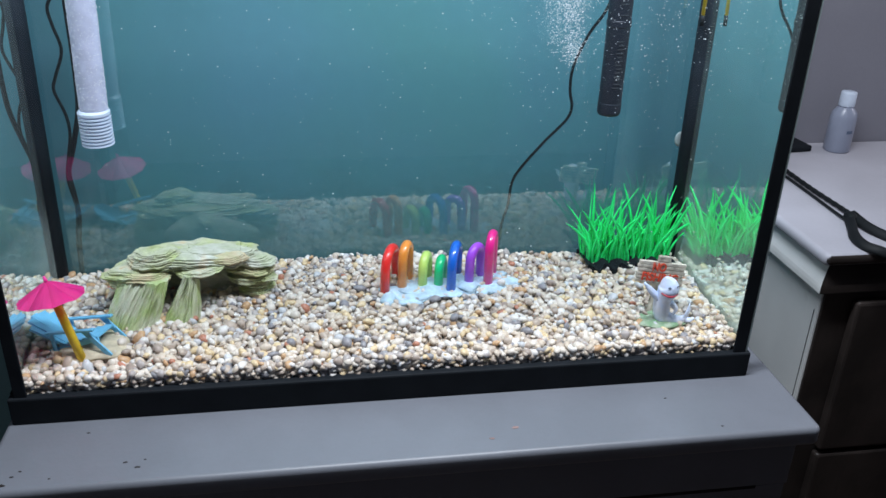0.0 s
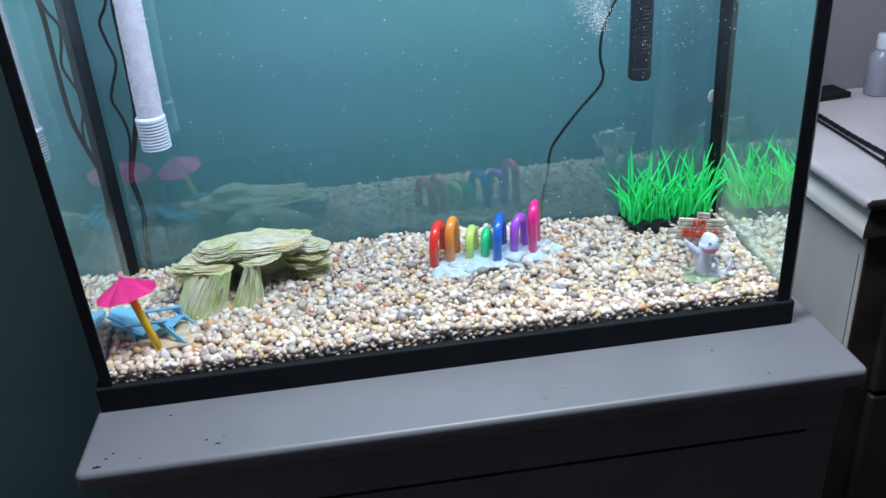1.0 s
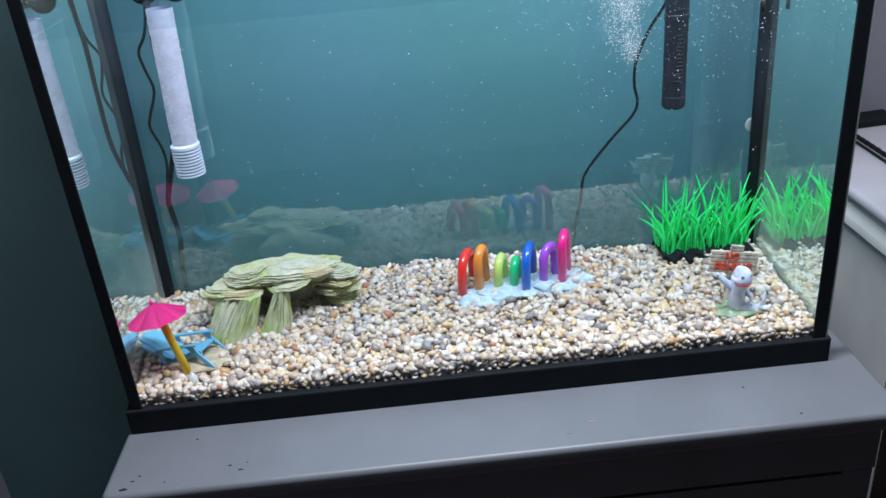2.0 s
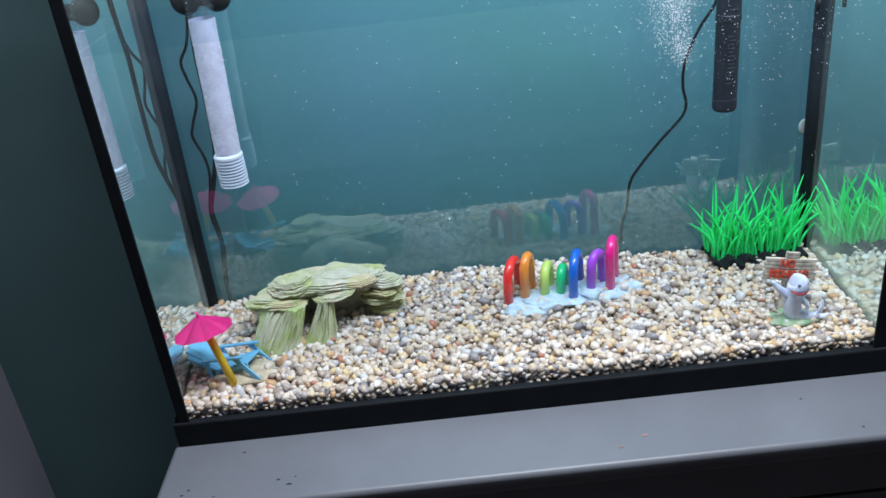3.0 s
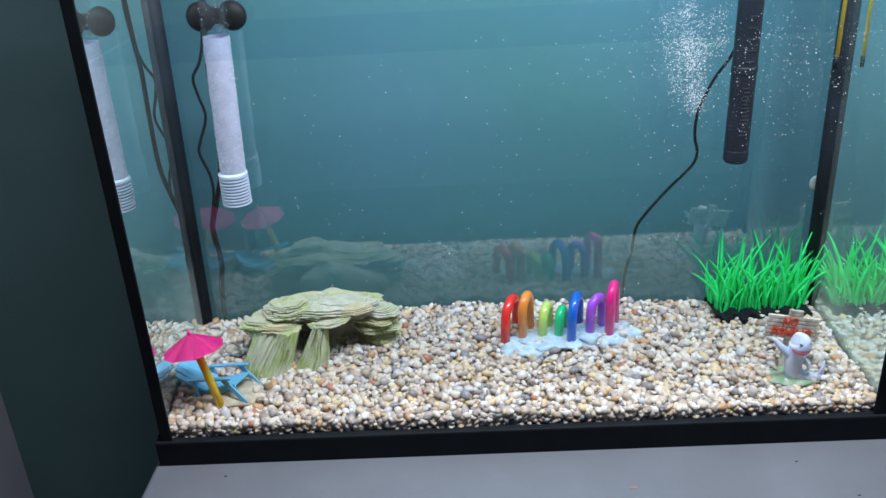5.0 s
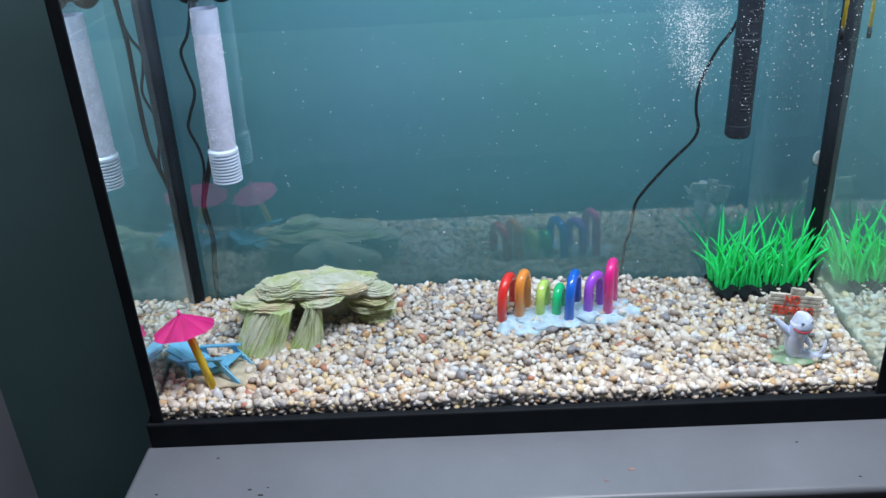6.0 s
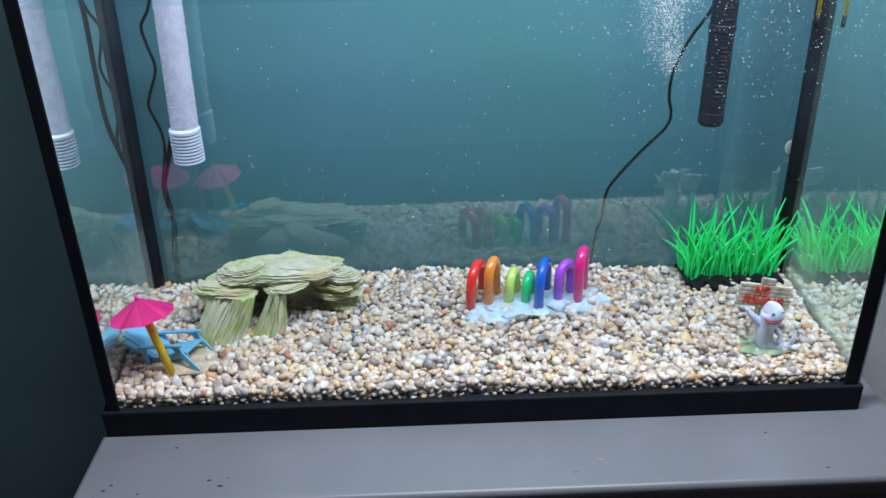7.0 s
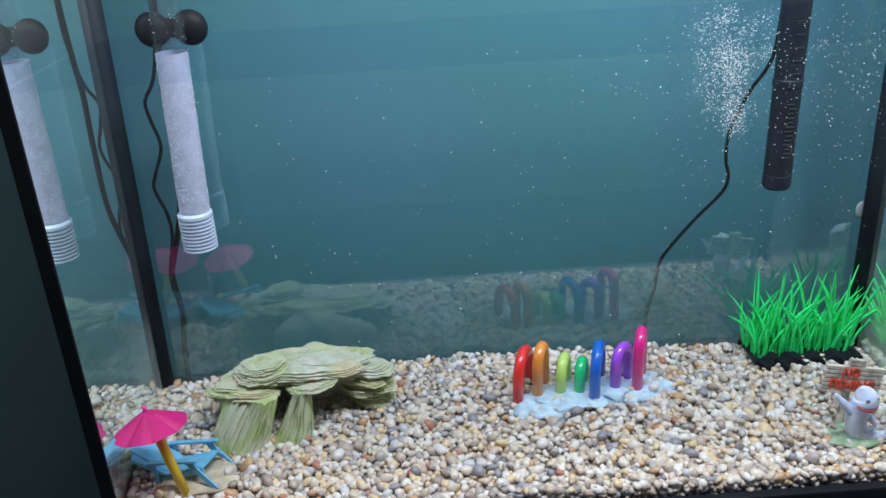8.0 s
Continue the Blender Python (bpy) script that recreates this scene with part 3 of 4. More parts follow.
ARCHES = (
    ((0.377, 0.138), (0.394, 0.177), 0.857, (0.95, 0.035, 0.03), "red"),
    ((0.398, 0.145), (0.409, 0.171), 0.861, (0.98, 0.33, 0.05), "orange"),
    ((0.422, 0.146), (0.432, 0.171), 0.846, (0.62, 0.88, 0.20), "lime green"),
    ((0.441, 0.145), (0.449, 0.166), 0.842, (0.01, 0.66, 0.24), "green"),
    ((0.454, 0.133), (0.469, 0.175), 0.859, (0.01, 0.15, 0.72), "blue"),
    ((0.477, 0.144), (0.495, 0.164), 0.857, (0.44, 0.09, 0.84), "purple"),
    ((0.500, 0.143), (0.511, 0.171), 0.871, (0.96, 0.02, 0.30), "magenta pink"),
)
for (ax, ay), (bx, by), top, colour, word in ARCHES:
    a, b = Vector((ax, ay, 0.792)), Vector((bx, by, 0.795))
    r = (b - a).length / 2 * 0.9
    mid = (a + b) / 2
    side = (b - a).normalized()
    pts = [a]
    for k in range(19):
        ang = math.pi * (1 - k / 18)
        pts.append(Vector((mid.x, mid.y, top - r * 0.98 - 0.0099)) + side * math.cos(ang) * r + Vector((0, 0, r * math.sin(ang))))
    pts.append(b)
    m = mat(word.replace(" ", "_") + "_gloss_plastic", colour, 0.30, 0.05, 60, 300, 0.03, coat=0.6)
    part("arch", tube(pts, 0.0056, 16), m, rainbow, word + " arch", smooth=True)

# ---------------------------------------------------------------- beach chair and umbrella
beach = thing("beach_ornament", "toy beach chair under a pink umbrella on a sand base", "ornament")
bm = bmesh.new()
blob((0.070, 0.066, 0.7955), (0.036, 0.030, 0.0055), 3, 0.25, 40, 4, bm)
part("sand_base", bm, M_SAND, beach, "tan sand base", smooth=True)
foot, crown = Vector((0.0640, 0.041, 0.792)), Vector((0.0410, 0.050, 0.8785))
axis = (crown - foot).normalized()
part("umbrella_pole", tube([foot, foot.lerp(crown, 0.5), crown], 0.0044, 12), M_YELLOW, beach, "yellow pole", smooth=True)
bm = bmesh.new()
turn = (axis + Vector((0.12, 0.06, 0.10))).to_track_quat("Z", "Y").to_matrix().to_4x4()
place = Matrix.Translation(crown) @ turn
tip = bm.verts.new(place @ Vector((0, 0, 0.003)))
rings = []
for f in (0.25, 0.5, 0.75, 1.0):
    ring = []
    for k in range(48):
        a = k * math.tau / 48
        rib = abs(math.cos(4 * a))
        rr = 0.0325 * f * (0.93 + 0.07 * rib)
        ring.append(bm.verts.new(place @ Vector((rr * math.cos(a), rr * math.sin(a), 0.004 - 0.0195 * f ** 1.05 + 0.0022 * f * (rib - 0.5)))))
    rings.append(ring)
for k in range(48):
    bm.faces.new((tip, rings[0][k], rings[0][(k + 1) % 48]))
    for r, q in zip(rings, rings[1:]):
        bm.faces.new((r[k], q[k], q[(k + 1) % 48], r[(k + 1) % 48]))
bmesh.ops.solidify(bm, geom=list(bm.faces), thickness=0.0012)
canopy = part("umbrella_canopy", bm, M_PINK, beach, "hot pink ribbed canopy")
part("finial", tube([crown + axis * 0.001, crown + axis * 0.008], [0.0024, 0.0012], 10), M_PINK, canopy, smooth=True)

CH = pose(0.0540, 0.0725, 0.7950, -7, -7, -15) @ Matrix.Diagonal((0.84, 0.75, 0.84, 1))


def chair_bar(name, a, b, w, hgt):
    bm = bar(a, b, w, hgt, bevel=0.0004)
    bmesh.ops.transform(bm, matrix=CH, verts=bm.verts)
    return part(name, bm, M_CHAIR, beach)


for k in range(5):
    y = -0.018 + k * 0.009
    chair_bar("back_slat", (-0.010, y * 0.8, 0.006), (-0.053 + 0.0022 * (k - 2) ** 2, y * 1.45, 0.040 - 0.0018 * (k - 2) ** 2), 0.0136, 0.0030)
for k in range(5):
    chair_bar("seat_slat", (-0.010 + 0.0105 * k, -0.021, 0.0075 + 0.0022 * k), (-0.010 + 0.0105 * k, 0.021, 0.0075 + 0.0022 * k), 0.0101, 0.0026)
for y in (-0.0245, 0.0245):
    chair_bar("armrest", (-0.026, y, 0.0245), (0.036, y, 0.0275), 0.0075, 0.0026)
    chair_bar("side_rail", (-0.030, y * 0.86, -0.002), (0.038, y * 0.86, 0.015), 0.0026, 0.006)
    chair_bar("front_leg", (0.051, y, -0.007), (0.022, y, 0.027), 0.003, 0.0065)
    chair_bar("rear_leg", (-0.018, y, -0.006), (-0.020, y, 0.025), 0.003, 0.005)

# ---------------------------------------------------------------- sign ornament
sign = thing("sign_ornament", "grey shark figure beside a small plank sign on a mossy base", "ornament")
part("base", blob((0.683, 0.056, 0.7945), (0.032, 0.019, 0.0055), 8, 0.3, 50, 4), M_MOSS, sign, "mossy green base", smooth=True)
part("post", bar((0.6775, 0.076, 0.792), (0.6840, 0.079, 0.864), 0.0066, 0.0045, bevel=0.0006), M_BOARD, sign)
BO = pose(0.6825, 0.0745, 0.8455, -4, 8.5, -2)
for k in range(6):
    z = -0.0110 + 0.0044 * k
    bm = box((-0.0282 + 0.0009 * (k % 2), -0.002, z - 0.0018), (0.0282 - 0.0008 * ((k + 1) % 2), 0.002, z + 0.0018), 0.0004, m=BO)
    part("plank", bm, M_BOARD, sign)
part("plank_backing", box((-0.0265, 0.0008, -0.0125), (0.0265, 0.0016, 0.0125), m=BO), M_DARK, sign, "dark gaps between planks")
for z in (0.0152, 0.0186):
    part("plank", box((-0.0060, -0.002, z - 0.0015), (0.0085, 0.002, z + 0.0015), 0.0004, m=BO), M_BOARD, sign)


def lettering(text, size, m, material, parent, depth=0.0006):
    cu = bpy.data.curves.new("lettering", "FONT")
    cu.body, cu.size, cu.extrude, cu.align_x, cu.align_y = text, size, depth, "CENTER", "CENTER"
    cu.offset = size * 0.025
    ob = bpy.data.objects.new("lettering", cu)
    scene.collection.objects.link(ob)
    bpy.context.view_layer.update()
    me = bpy.data.meshes.new_from_object(ob.evaluated_get(bpy.context.evaluated_depsgraph_get()))
    bpy.data.objects.remove(ob)
    me.transform(m)
    me.materials.clear()
    me.materials.append(material)
    ob = new("lettering", me)
    ob.parent = parent
    return tagged(ob, "red painted words " + text)


M_RED = mat("orange_red_paint", (0.75, 0.08, 0.03), 0.5, 0.08)
lettering("NO", 0.0120, BO @ pose(-0.0035, -0.0026, 0.0066, 90) @ Matrix.Diagonal((0.86, 1.12, 1, 1)), M_RED, sign)
lettering("FISHING", 0.0122, BO @ pose(0.000, -0.0026, -0.0058, 90) @ Matrix.Diagonal((0.98, 1.1, 1, 1)), M_RED, sign)



def swept(bm, points, radii, seg=16, flat=1.0, index=0):
    """A tapering limb through a few points."""
    line = smooth_line(points, 5)
    at = np.linspace(0, len(radii) - 1, len(line))
    tube(line, [float(r) for r in np.interp(at, range(len(radii)), radii)], seg, bm, flat, index)


bm = bmesh.new()
swept(bm, [(0.6775, 0.0480, 0.8535), (0.6785, 0.0485, 0.8515), (0.6805, 0.0490, 0.8475), (0.6825, 0.0490, 0.8430), (0.6830, 0.0490, 0.8380), (0.6820, 0.0500, 0.8330), (0.6805, 0.0515, 0.8280), (0.6795, 0.0525, 0.8200), (0.6800, 0.0530, 0.8120), (0.6810, 0.0530, 0.8040), (0.6830, 0.0530, 0.7965)],
      [0.0010, 0.0036, 0.0078, 0.0106, 0.0116, 0.0106, 0.0096, 0.0098, 0.0096, 0.0088, 0.0070], 20)
swept(bm, [(0.6800, 0.0530, 0.8030), (0.6910, 0.0510, 0.7985), (0.7010, 0.0490, 0.7975), (0.7085, 0.0480, 0.8010)], [0.0086, 0.0074, 0.0054, 0.0032])
swept(bm, [(0.7065, 0.0480, 0.7995), (0.7108, 0.0490, 0.8080), (0.7118, 0.0500, 0.8170)], [0.0040, 0.0048, 0.0012], 10, 0.45)
swept(bm, [(0.7055, 0.0480, 0.7990), (0.7120, 0.0450, 0.7995), (0.7165, 0.0440, 0.8020)], [0.0034, 0.0030, 0.0010], 10, 0.4)
swept(bm, [(0.6730, 0.0510, 0.8270), (0.6630, 0.0500, 0.8370), (0.6545, 0.0500, 0.8470)], [0.0052, 0.0042, 0.0016], 10, 0.6)
swept(bm, [(0.6890, 0.0500, 0.8200), (0.6940, 0.0460, 0.8140), (0.6900, 0.0430, 0.8085)], [0.0046, 0.0036, 0.0014], 10, 0.6)
swept(bm, [(0.6825 + 0.0113 * math.cos(w), 0.0492 + 0.0113 * math.sin(w), 0.8340 + 0.0034 * math.cos(w) ** 2) for w in (math.radians(d) for d in range(-150, -29, 10))], [0.0006, 0.0012, 0.0012, 0.0006], 8, 1.0, 1)
for w in (-105, -50):
    a = math.radians(w)
    blob((0.6825 + 0.0106 * math.cos(a), 0.0490 + 0.0106 * math.sin(a) + 0.0006, 0.8445), (0.0022, 0.0012, 0.0009), 1, 0, 1, 1, bm, 2)
part("shark_figure", bm, [M_SHARK, M_MOUTH, M_LABEL], sign, "grey-blue shark with a red mouth", smooth=True)

# ---------------------------------------------------------------- plastic grass
grass = thing("plastic_grass", "bright green plastic grass tuft in a black base strip", "aquarium plant")
bm = bmesh.new()
n = 60
prev = None
for k in range(n + 1):
    x = 0.634 + 0.116 * k / n
    y = 0.174 + 0.004 * math.sin(k * 0.62)
    z = 0.8035 + 0.003 * math.sin(k * 0.55 + 1)
    col = [bm.verts.new((x, y, 0.788)), bm.verts.new((x, y, z)), bm.verts.new((x, 0.222, z)), bm.verts.new((x, 0.222, 0.788))]
    if prev:
        for a in range(3):
            bm.faces.new((prev[a], col[a], col[a + 1], prev[a + 1]))
    prev = col
part("base_strip", bm, M_BLACK, grass, "black scalloped base strip")


def blade_mesh(length, lean, bend, width):
    bm = bmesh.new()
    prev = None
    for k in range(9):
        t = k / 8
        w = width * (1 - t ** 4.5) + 0.0002
        c = Vector((lean * t * length + bend * t * t * length, 0, length * t * (1 - 0.25 * abs(bend) * t)))
        row = [bm.verts.new(c + Vector((-w, 0, 0))), bm.verts.new(c + Vector((0, -w * 0.5, 0))), bm.verts.new(c + Vector((w, 0, 0))), bm.verts.new(c + Vector((0, w * 0.3, 0)))]
        if prev:
            for a in range(4):
                bm.faces.new((prev[a], prev[(a + 1) % 4], row[(a + 1) % 4], row[a]))
        prev = row
    me = bpy.data.meshes.new("blade")
    bm.to_mesh(me)
    bm.free()
    me.materials.append(M_GRASS)
    me.polygons.foreach_set("use_smooth", [True] * len(me.polygons))
    return me


rng = random.Random(12)
BLADES = [blade_mesh(0.088 + 0.014 * rng.random(), rng.uniform(-0.12, 0.12), rng.uniform(-0.5, 0.5), rng.uniform(0.0016, 0.0027)) for k in range(14)]
for k in range(114):
    u = (k % 19) / 18
    ob = new("blade", BLADES[rng.randrange(14)])
    ob.parent = grass
    s = (0.45 + 0.68 * rng.random() ** 1.3) * (0.92 + 0.12 * math.sin(u * 9))
    ob.matrix_basis = pose(0.640 + 0.104 * u + rng.uniform(-0.003, 0.003), 0.192 + 0.0044 * (k // 19) + rng.uniform(-0.002, 0.002), 0.801,
                           rng.uniform(-8, 10), rng.uniform(-10, 10) + (u - 0.45) * 11, rng.choice((0, 180)) + rng.uniform(-45, 45)) @ Matrix.Diagonal((1, 1, s, 1))

# ---------------------------------------------------------------- filter intake on the back glass
intake = thing("filter_intake", "white filter tube with a ribbed strainer cap on the back glass", "filter")
IT, IB = Vector((0.0785, 0.200, 1.23)), Vector((0.0715, 0.200, 1.000))


def along(z):
    return IB.lerp(IT, (z - IB.z) / (IT.z - IB.z))


bm = bmesh.new()
pts, seg = [along(1.0 + 0.161 * k / 60) for k in range(61)], 28
rows = []
for k, p in enumerate(pts):
    rows.append([bm.verts.new(p + 0.0142 * (1 + 0.03 * noise.noise(Vector((math.cos(a) * 3, math.sin(a) * 3, k * 0.8)))) * Vector((math.cos(a), math.sin(a), 0))) for a in (j * math.tau / seg for j in range(seg))])
for r, q in zip(rows, rows[1:]):
    for j in range(seg):
        bm.faces.new((r[j], r[(j + 1) % seg], q[(j + 1) % seg], q[j]))
bm.faces.new(rows[0][::-1])
# A plain white pipe, without foam, under the bubbles.
part("foam_sleeve", bm, M_TUBE, intake, "white pipe covered in fine bubbles", smooth=True)
part("clear_pipe", tube([along(1.161), along(1.2), along(1.345)], 0.0142, 24, caps=False), M_CLEAR, intake, "clear pipe", smooth=True)
cap_at = along(0.9865)
profile = []
for k in range(9):
    z = -0.017 + 0.0037 * k
    profile += [(0.0168, z), (0.0168, z + 0.0015), (0.0122, z + 0.0017), (0.0122, z + 0.0035)]
profile += [(0.0168, 0.0165), (0.0168, 0.0195), (0.0150, 0.0215)]
part("strainer_cap", lathe(profile, 32, cap_at), M_CAP, intake, "white ribbed strainer cap")
for sx in (-1, 1):
    c = along(1.180) + Vector((sx * 0.0168, 0.012, 0))
    bm = lathe(((0.0148, -0.004), (0.0162, 0.0), (0.0125, 0.006), (0.0055, 0.009)), 24)
    bmesh.ops.transform(bm, matrix=Matrix.Translation(c) @ pose(0, 0, 0, 90), verts=bm.verts)
    part("suction_cup", bm, M_RUBBER, intake, "black suction cup", smooth=True)
ca = along(1.180)
bm = box((ca.x - 0.022, ca.y + 0.0150, ca.z - 0.009), (ca.x + 0.022, ca.y + 0.0190, ca.z + 0.009), 0.002)
part("clip", bm, M_RUBBER, intake)


def sphere_cloud(places, name, parent=None, sub=1):
    src = bmesh.new()
    bmesh.ops.create_icosphere(src, subdivisions=sub, radius=1)
    base = np.array([v.co for v in src.verts])
    tri = np.array([[v.index for v in f.verts] for f in src.faces])
    src.free()
    p = np.array(places)
    co = base[None] * p[:, None, 3:4] * np.array([1, 1, 0.85]) + p[:, None, :3]
    n, nv, nf = len(p), len(base), len(tri)
    me = bpy.data.meshes.new(name)
    me.vertices.add(n * nv)
    me.vertices.foreach_set("co", co.reshape(-1))
    me.loops.add(n * nf * 3)
    me.loops.foreach_set("vertex_index", (tri[None] + (np.arange(n) * nv)[:, None, None]).reshape(-1))
    me.polygons.add(n * nf)
    me.polygons.foreach_set("loop_start", np.arange(n * nf) * 3)
    me.polygons.foreach_set("use_smooth", np.ones(n * nf, dtype=bool))
    me.update(calc_edges=True)
    me.materials.append(M_BUBBLE)
    ob = new(name, me)
    if parent:
        ob.parent = parent
    return tagged(ob, kind="stuff")


rng = np.random.default_rng(9)
on_tube = []
for k in range(2600):
    z = 1.002 + (0.155 * rng.random() ** 1.3 if k % 7 else 0.20 * rng.random())
    a = rng.uniform(0, math.tau)
    p = along(z)
    on_tube.append((p.x + 0.0145 * math.cos(a), p.y + 0.0145 * math.sin(a), z, 0.0002 + 0.00042 * rng.random() ** 2))
sphere_cloud(on_tube, "clinging_bubbles", intake)

# ---------------------------------------------------------------- cords, heater, thermometer
CORDS = (
    (0.0019, "black cord hanging down behind the back glass of the tank", ((0.662, 1.350), (0.660, 1.190), (0.657, 1.124), (0.650, 1.100), (0.634, 1.076), (0.620, 1.044), (0.616, 1.024), (0.6165, 1.004), (0.6205, 0.986), (0.615, 0.969), (0.589, 0.941), (0.562, 0.908), (0.551, 0.888), (0.547, 0.855), (0.540, 0.824), (0.536, 0.751))),
    (0.0018, "thin wavy black cord hanging behind the back glass", ((0.052, 1.350), (0.049, 1.200), (0.045, 1.154), (0.037, 1.124), (0.026, 1.105), (0.028, 1.085), (0.033, 1.058), (0.022, 1.029), (0.018, 1.013), (0.026, 0.986), (0.027, 0.962), (0.021, 0.935), (0.016, 0.908), (0.020, 0.870), (0.014, 0.821), (0.012, 0.751))),
    (0.0030, "thick black cord running down behind the filter tube", ((0.054, 1.350), (0.051, 1.220), (0.047, 1.154), (0.043, 1.115), (0.042, 1.057), (0.039, 0.995), (0.029, 0.955), (0.021, 0.930), (0.016, 0.912), (0.018, 0.885), (0.019, 0.857), (0.014, 0.821), (0.010, 0.753))),
)
for k, (r, words, line) in enumerate(CORDS):
    cord = part("cable", tube(smooth_line([(x, (0.258, 0.258, 0.266)[k], z) for x, z in line], 8), r, 8), M_RUBBER, smooth=True)
    tagged(cord, words, "cord", "cords behind the tank")

heater = thing("aquarium_heater", "black ribbed tube heater hanging on the back glass", "heater")
HX, HY = 0.648, 0.203
prof = [(0.0135, 0.986), (0.0155, 0.989), (0.0155, 1.000)]
for k in range(9):
    z = 1.0015 + k * 0.002
    prof += [(0.0148, z), (0.0148, z + 0.0008), (0.0152, z + 0.0009), (0.0152, z + 0.0018)]
prof += [(0.0150, 1.022), (0.0150, 1.088), (0.0158, 1.089), (0.0158, 1.095), (0.0150, 1.096), (0.0150, 1.335)]
part("body", lathe([(r * 0.89, z) for r, z in prof], 32, (HX, HY, 0.006)), M_HEATER, heater, smooth=False)
for k in range(13):
    z = 1.026 + k * 0.0044
    part("mark", box((HX - 0.004 + 0.001 * (k % 3), HY - 0.0139, z), (HX + 0.003 + 0.0015 * (k % 2), HY - 0.0131, z + 0.0011)), M_MARK, heater)
for k in range(5):
    z = 1.108 + k * 0.012
    part("mark", box((HX - 0.004, HY - 0.0139, z), (HX + 0.005, HY - 0.0131, z + 0.001)), M_MARK, heater)

probe = thing("thermometer", "thin yellow thermometer with a black tip in the tank corner", "thermometer")
part("stem", tube([(0.748, 0.205, 1.106), (0.749, 0.205, 1.345)], 0.0021, 10), M_YELLOW, probe, "yellow stem", smooth=True)
part("tip", tube([(0.748, 0.205, 1.094), (0.748, 0.205, 1.106)], 0.0024, 10), M_RUBBER, probe, "black tip", smooth=True)

cup = part("suction_cup", lathe(((0.002, 0.0014), (0.005, 0.0012), (0.0075, 0.0008), (0.009, 0.0)), 24), M_CUP, smooth=True)
cup.matrix_world = pose(0.7562, D - 0.0005, 0.950, 90) @ Matrix.Diagonal((0.84, 1.1, 1, 1))
tagged(cup, "cloudy white suction cup stuck to the back glass", "suction cup")

# ---------------------------------------------------------------- bubbles in the water
cloud = []
for k in range(64):  # clumps of the rising plume
    z0 = 1.168 - 0.105 * rng.random() ** 1.5
    spread = 0.4 + 0.6 * (z0 - 1.06) / 0.11
    x0b, y0b = 0.586 + 0.004 * math.sin(z0 * 90) + rng.normal(0, 0.017 * spread), 0.185 + rng.normal(0, 0.010)
    for j in range(int(rng.integers(18, 60))):
        cloud.append((x0b + rng.normal(0, 0.0042), y0b + rng.normal(0, 0.004), z0 + rng.normal(0, 0.0065), 0.00025 + 0.00045 * rng.random() ** 2))
for k in range(900):
    cloud.append((min(0.75, max(0.38, 0.63 + rng.normal(0, 0.085))), rng.uniform(0.03, 0.21), 1.168 - abs(rng.normal(0, 0.075)), 0.00025 + 0.0004 * rng.random() ** 2))
for k in range(330):
    cloud.append((rng.uniform(0.09, 0.74), rng.uniform(0.02, 0.21), rng.uniform(0.90, 1.165), 0.00028 + 0.0005 * rng.random() ** 2))
tagged(sphere_cloud(cloud, "air_bubbles"), "fine white air bubbles drifting in the water", "bubbles", kind="stuff")

# ---------------------------------------------------------------- the cabinet beside the stand
CX, CY, CZ = 0.895, 0.088, 0.850
cab = thing("side_cabinet", "white painted chest with a moulded top, its front shade painted dark brown", "cabinet")
part("top", board((CX, CY, CZ - 0.016), (1.75, 0.495, CZ), 0.010, 0.007, 1), [M_CHEST_TOP_DIM, M_DARK], cab, "top board with its dim light painted in as lavender grey")


def cove(name, profile, x_end, y_end):
    """A moulding along the side and the front; profile: how far in, how high."""
    bm = bmesh.new()
    rows = []
    for off, z in profile:
        rows.append([bm.verts.new(c) for c in ((CX + off, y_end, z), (CX + off, CY + off, z), (x_end, CY + off, z), (x_end, y_end, z))])
    for r, q in zip(rows, rows[1:]):
        for k in range(4):
            bm.faces.new((r[k], r[(k + 1) % 4], q[(k + 1) % 4], q[k]))
    bm.faces.new(rows[0])
    bm.faces.new(rows[-1][::-1])
    bmesh.ops.recalc_face_normals(bm, faces=list(bm.faces))
    bm.normal_update()
    # shade painted on every face that looks to the front
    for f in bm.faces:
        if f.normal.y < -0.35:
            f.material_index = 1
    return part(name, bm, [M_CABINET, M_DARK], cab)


cove("moulding", [(0.030 - 0.022 * math.sin(math.pi / 2 * k / 8) ** 1.5, CZ - 0.016 - 0.034 * k / 8) for k in range(9)] + [(0.008, CZ - 0.056), (0.016, CZ - 0.0615)], 1.735, 0.49)
part("side_panel", box((CX + 0.026, CY + 0.050, 0.0), (1.72, 0.485, CZ - 0.062), 0.002), M_CABINET, cab)
part("front_stile", box((CX + 0.024, CY + 0.024, 0.0), (CX + 0.060, CY + 0.0495, CZ - 0.062), 0.002), M_CABINET, cab)
part("joint", box((CX + 0.0236, 0.1185, 0.05), (CX + 0.0242, 0.1198, 0.758)), M_GAP, cab, "thin dark joint line")
# Front and drawers are dark because their shade is painted in.
part("front_panel", box((CX + 0.026, CY + 0.020, 0.0), (1.72, CY + 0.024, CZ - 0.062), 0.001), M_DARK, cab, "front panel with its shade painted dark brown")
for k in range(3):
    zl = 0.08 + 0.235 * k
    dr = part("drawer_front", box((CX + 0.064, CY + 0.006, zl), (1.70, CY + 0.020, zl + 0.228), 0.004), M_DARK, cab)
    for hx in (1.12, 1.50):
        part("knob", lathe(((0.006, 0), (0.006, 0.012), (0.014, 0.018), (0.012, 0.026)), 16), M_BLACK, dr).matrix_basis = pose(hx, CY + 0.006, zl + 0.12, 90)

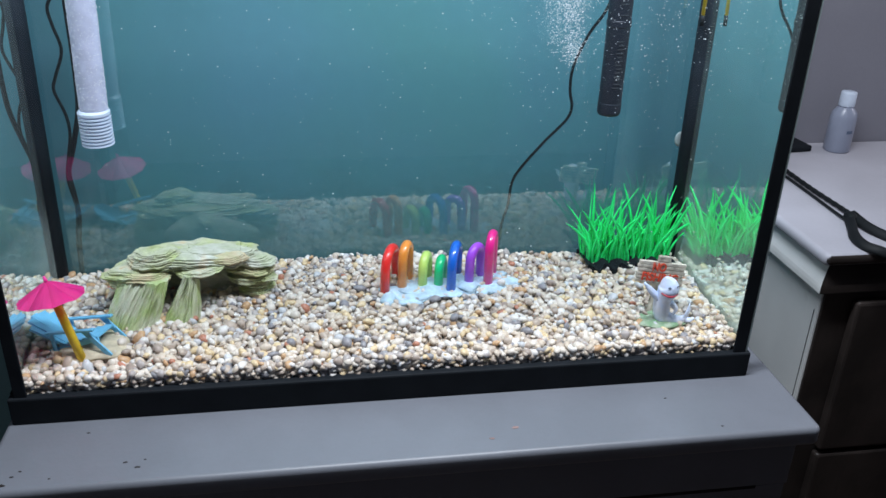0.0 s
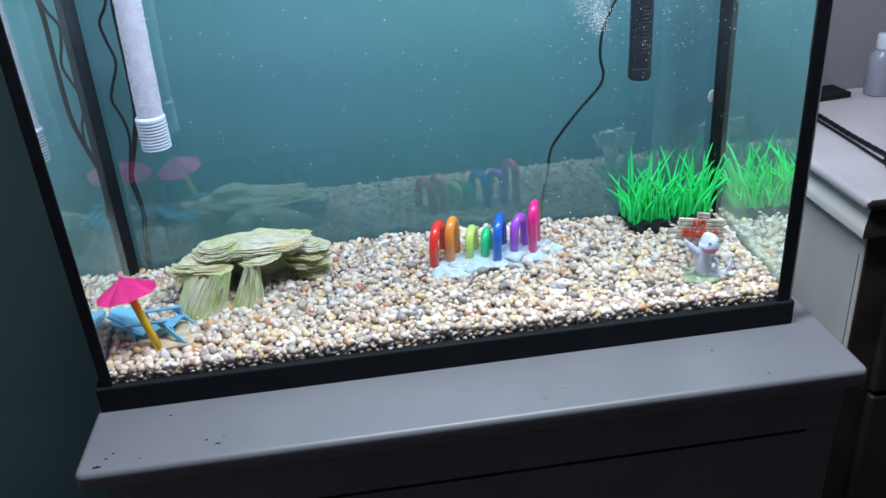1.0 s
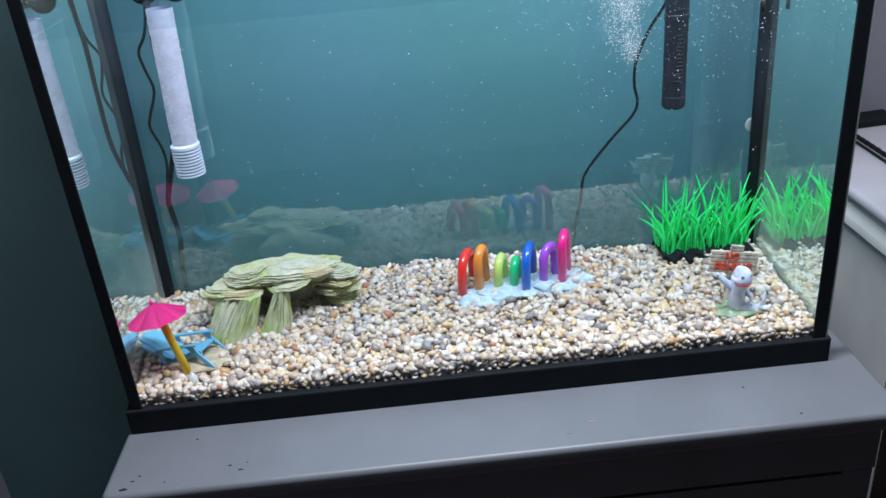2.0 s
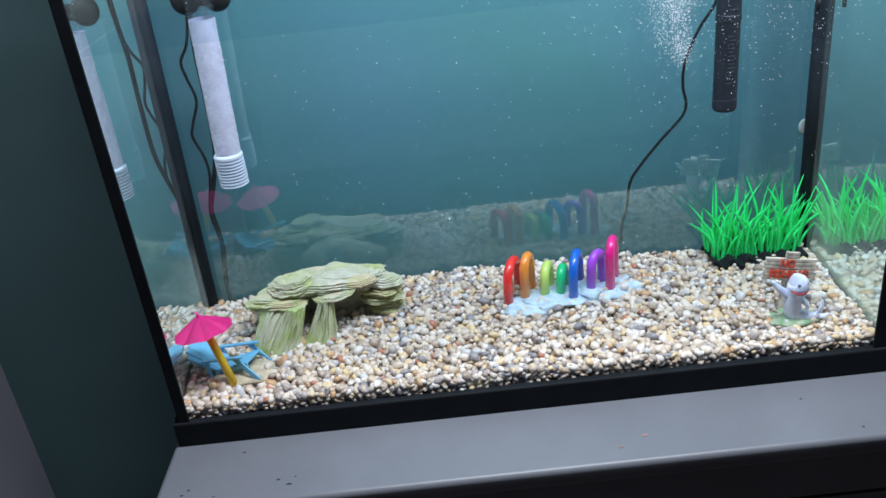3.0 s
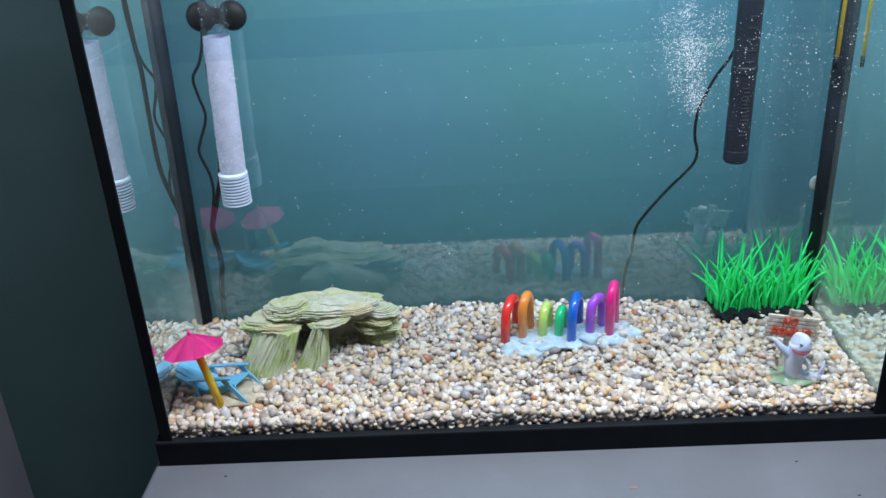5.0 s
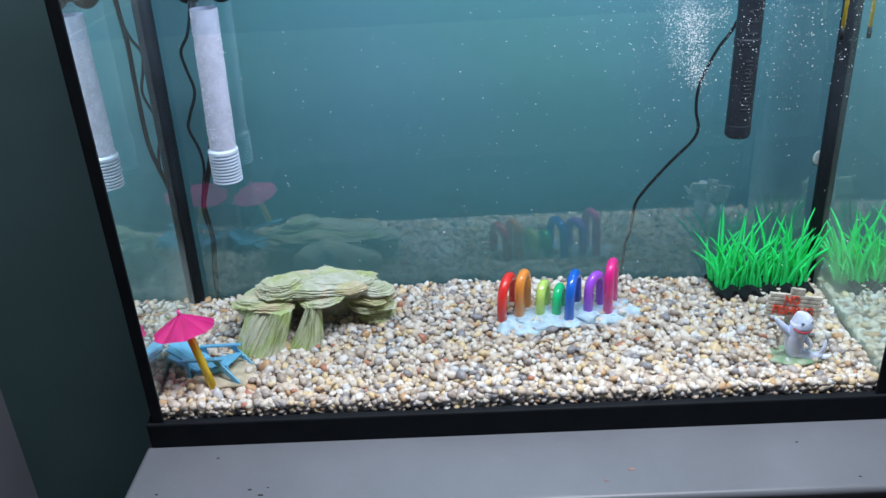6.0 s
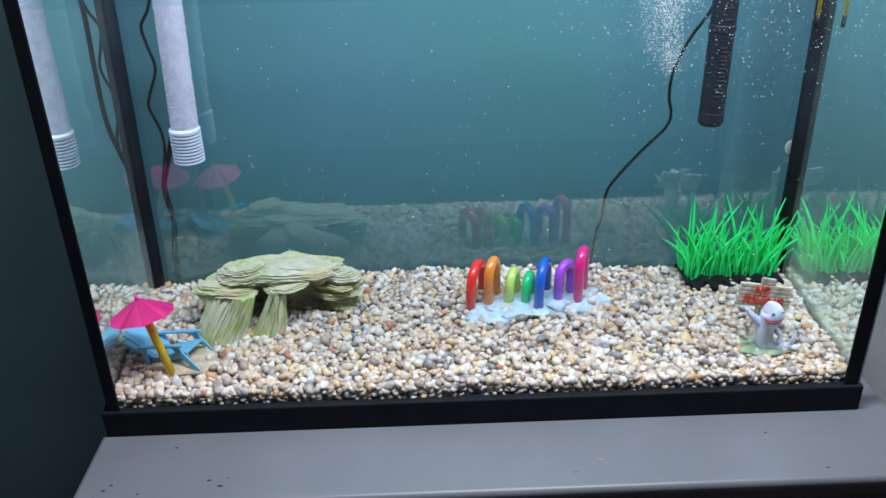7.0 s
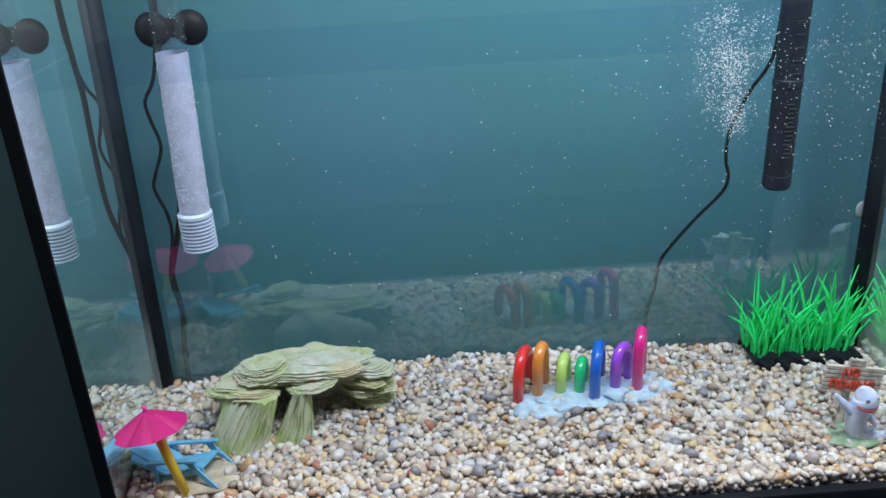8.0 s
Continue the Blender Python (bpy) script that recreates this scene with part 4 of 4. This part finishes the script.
bottle = thing("bottle", "small translucent plastic bottle with a white cap on the chest", "bottle", at=pose(1.132, 0.452, CZ))
part("body", lathe(((0.0180, 0.0), (0.0200, 0.003), (0.0200, 0.054), (0.0184, 0.063), (0.0123, 0.071), (0.0102, 0.074)), 28), M_BOTTLE, bottle, smooth=True)
part("cap", lathe(((0.0118, 0.073), (0.0123, 0.075), (0.0118, 0.094), (0.0106, 0.096)), 24), M_CAP, bottle, "white cap", smooth=True)
for a, b, zz in ((-62, -32, 0.040),):
    bm = bmesh.new()
    ring = []
    for k in range(5):
        ang = radians(a - 35 + (b - a) * k / 4)
        ring.append([bm.verts.new((0.0204 * math.cos(ang), 0.0204 * math.sin(ang), z)) for z in (zz * 0.82, zz * 0.82 + 0.005)])
    for p, q in zip(ring, ring[1:]):
        bm.faces.new((p[0], q[0], q[1], p[1]))
    part("print_bar", bm, M_LABEL, bottle)

tray = part("tray", box((-0.045, -0.024, 0.0), (0.045, 0.024, 0.010), 0.003), M_BLACK)
tray.matrix_world = pose(1.040, 0.466, CZ, 0, 0, 6)
tagged(tray, "flat black plastic tray lying on the white chest", "tray")

strap = thing("strap", "black ribbed strap lying over the chest edge", "strap")
line = smooth_line([(0.992, 0.44, CZ + 0.004), (0.992, 0.365, CZ + 0.004), (0.990, 0.279, CZ + 0.004), (0.990, 0.197, CZ + 0.005), (0.986, 0.176, CZ + 0.006)], 22)
part("ribbed_cord", tube(line, [0.0030 + (0.0005 if k % 4 < 2 else 0) for k in range(len(line))], 8), M_RUBBER, strap)
line = smooth_line([(0.982, 0.44, CZ + 0.003), (0.981, 0.345, CZ + 0.003), (0.979, 0.263, CZ + 0.003), (0.975, 0.187, CZ + 0.004), (0.978, 0.170, CZ + 0.006)], 12)
part("flat_cord", tube(line, 0.0020, 8), M_RUBBER, strap, smooth=True)
part("knot", blob((0.983, 0.180, CZ + 0.007), (0.008, 0.012, 0.006), 4, 0.2, 60, 3), M_RUBBER, strap, smooth=True)
for pts in ([(0.984, 0.189, CZ + 0.006), (0.966, 0.152, CZ + 0.006), (0.952, 0.124, CZ + 0.006), (0.950, 0.100, CZ + 0.005), (0.962, 0.084, CZ + 0.004), (0.985, 0.076, CZ - 0.006), (1.005, 0.073, CZ - 0.030)],
            [(0.986, 0.186, CZ + 0.008), (0.986, 0.150, CZ + 0.006), (0.996, 0.118, CZ + 0.005), (1.012, 0.090, CZ + 0.004), (1.026, 0.077, CZ - 0.010), (1.034, 0.073, CZ - 0.036)]):
    part("band", tube(smooth_line(pts, 8), 0.0066, 12, flat=0.5), M_RUBBER, strap, smooth=True)
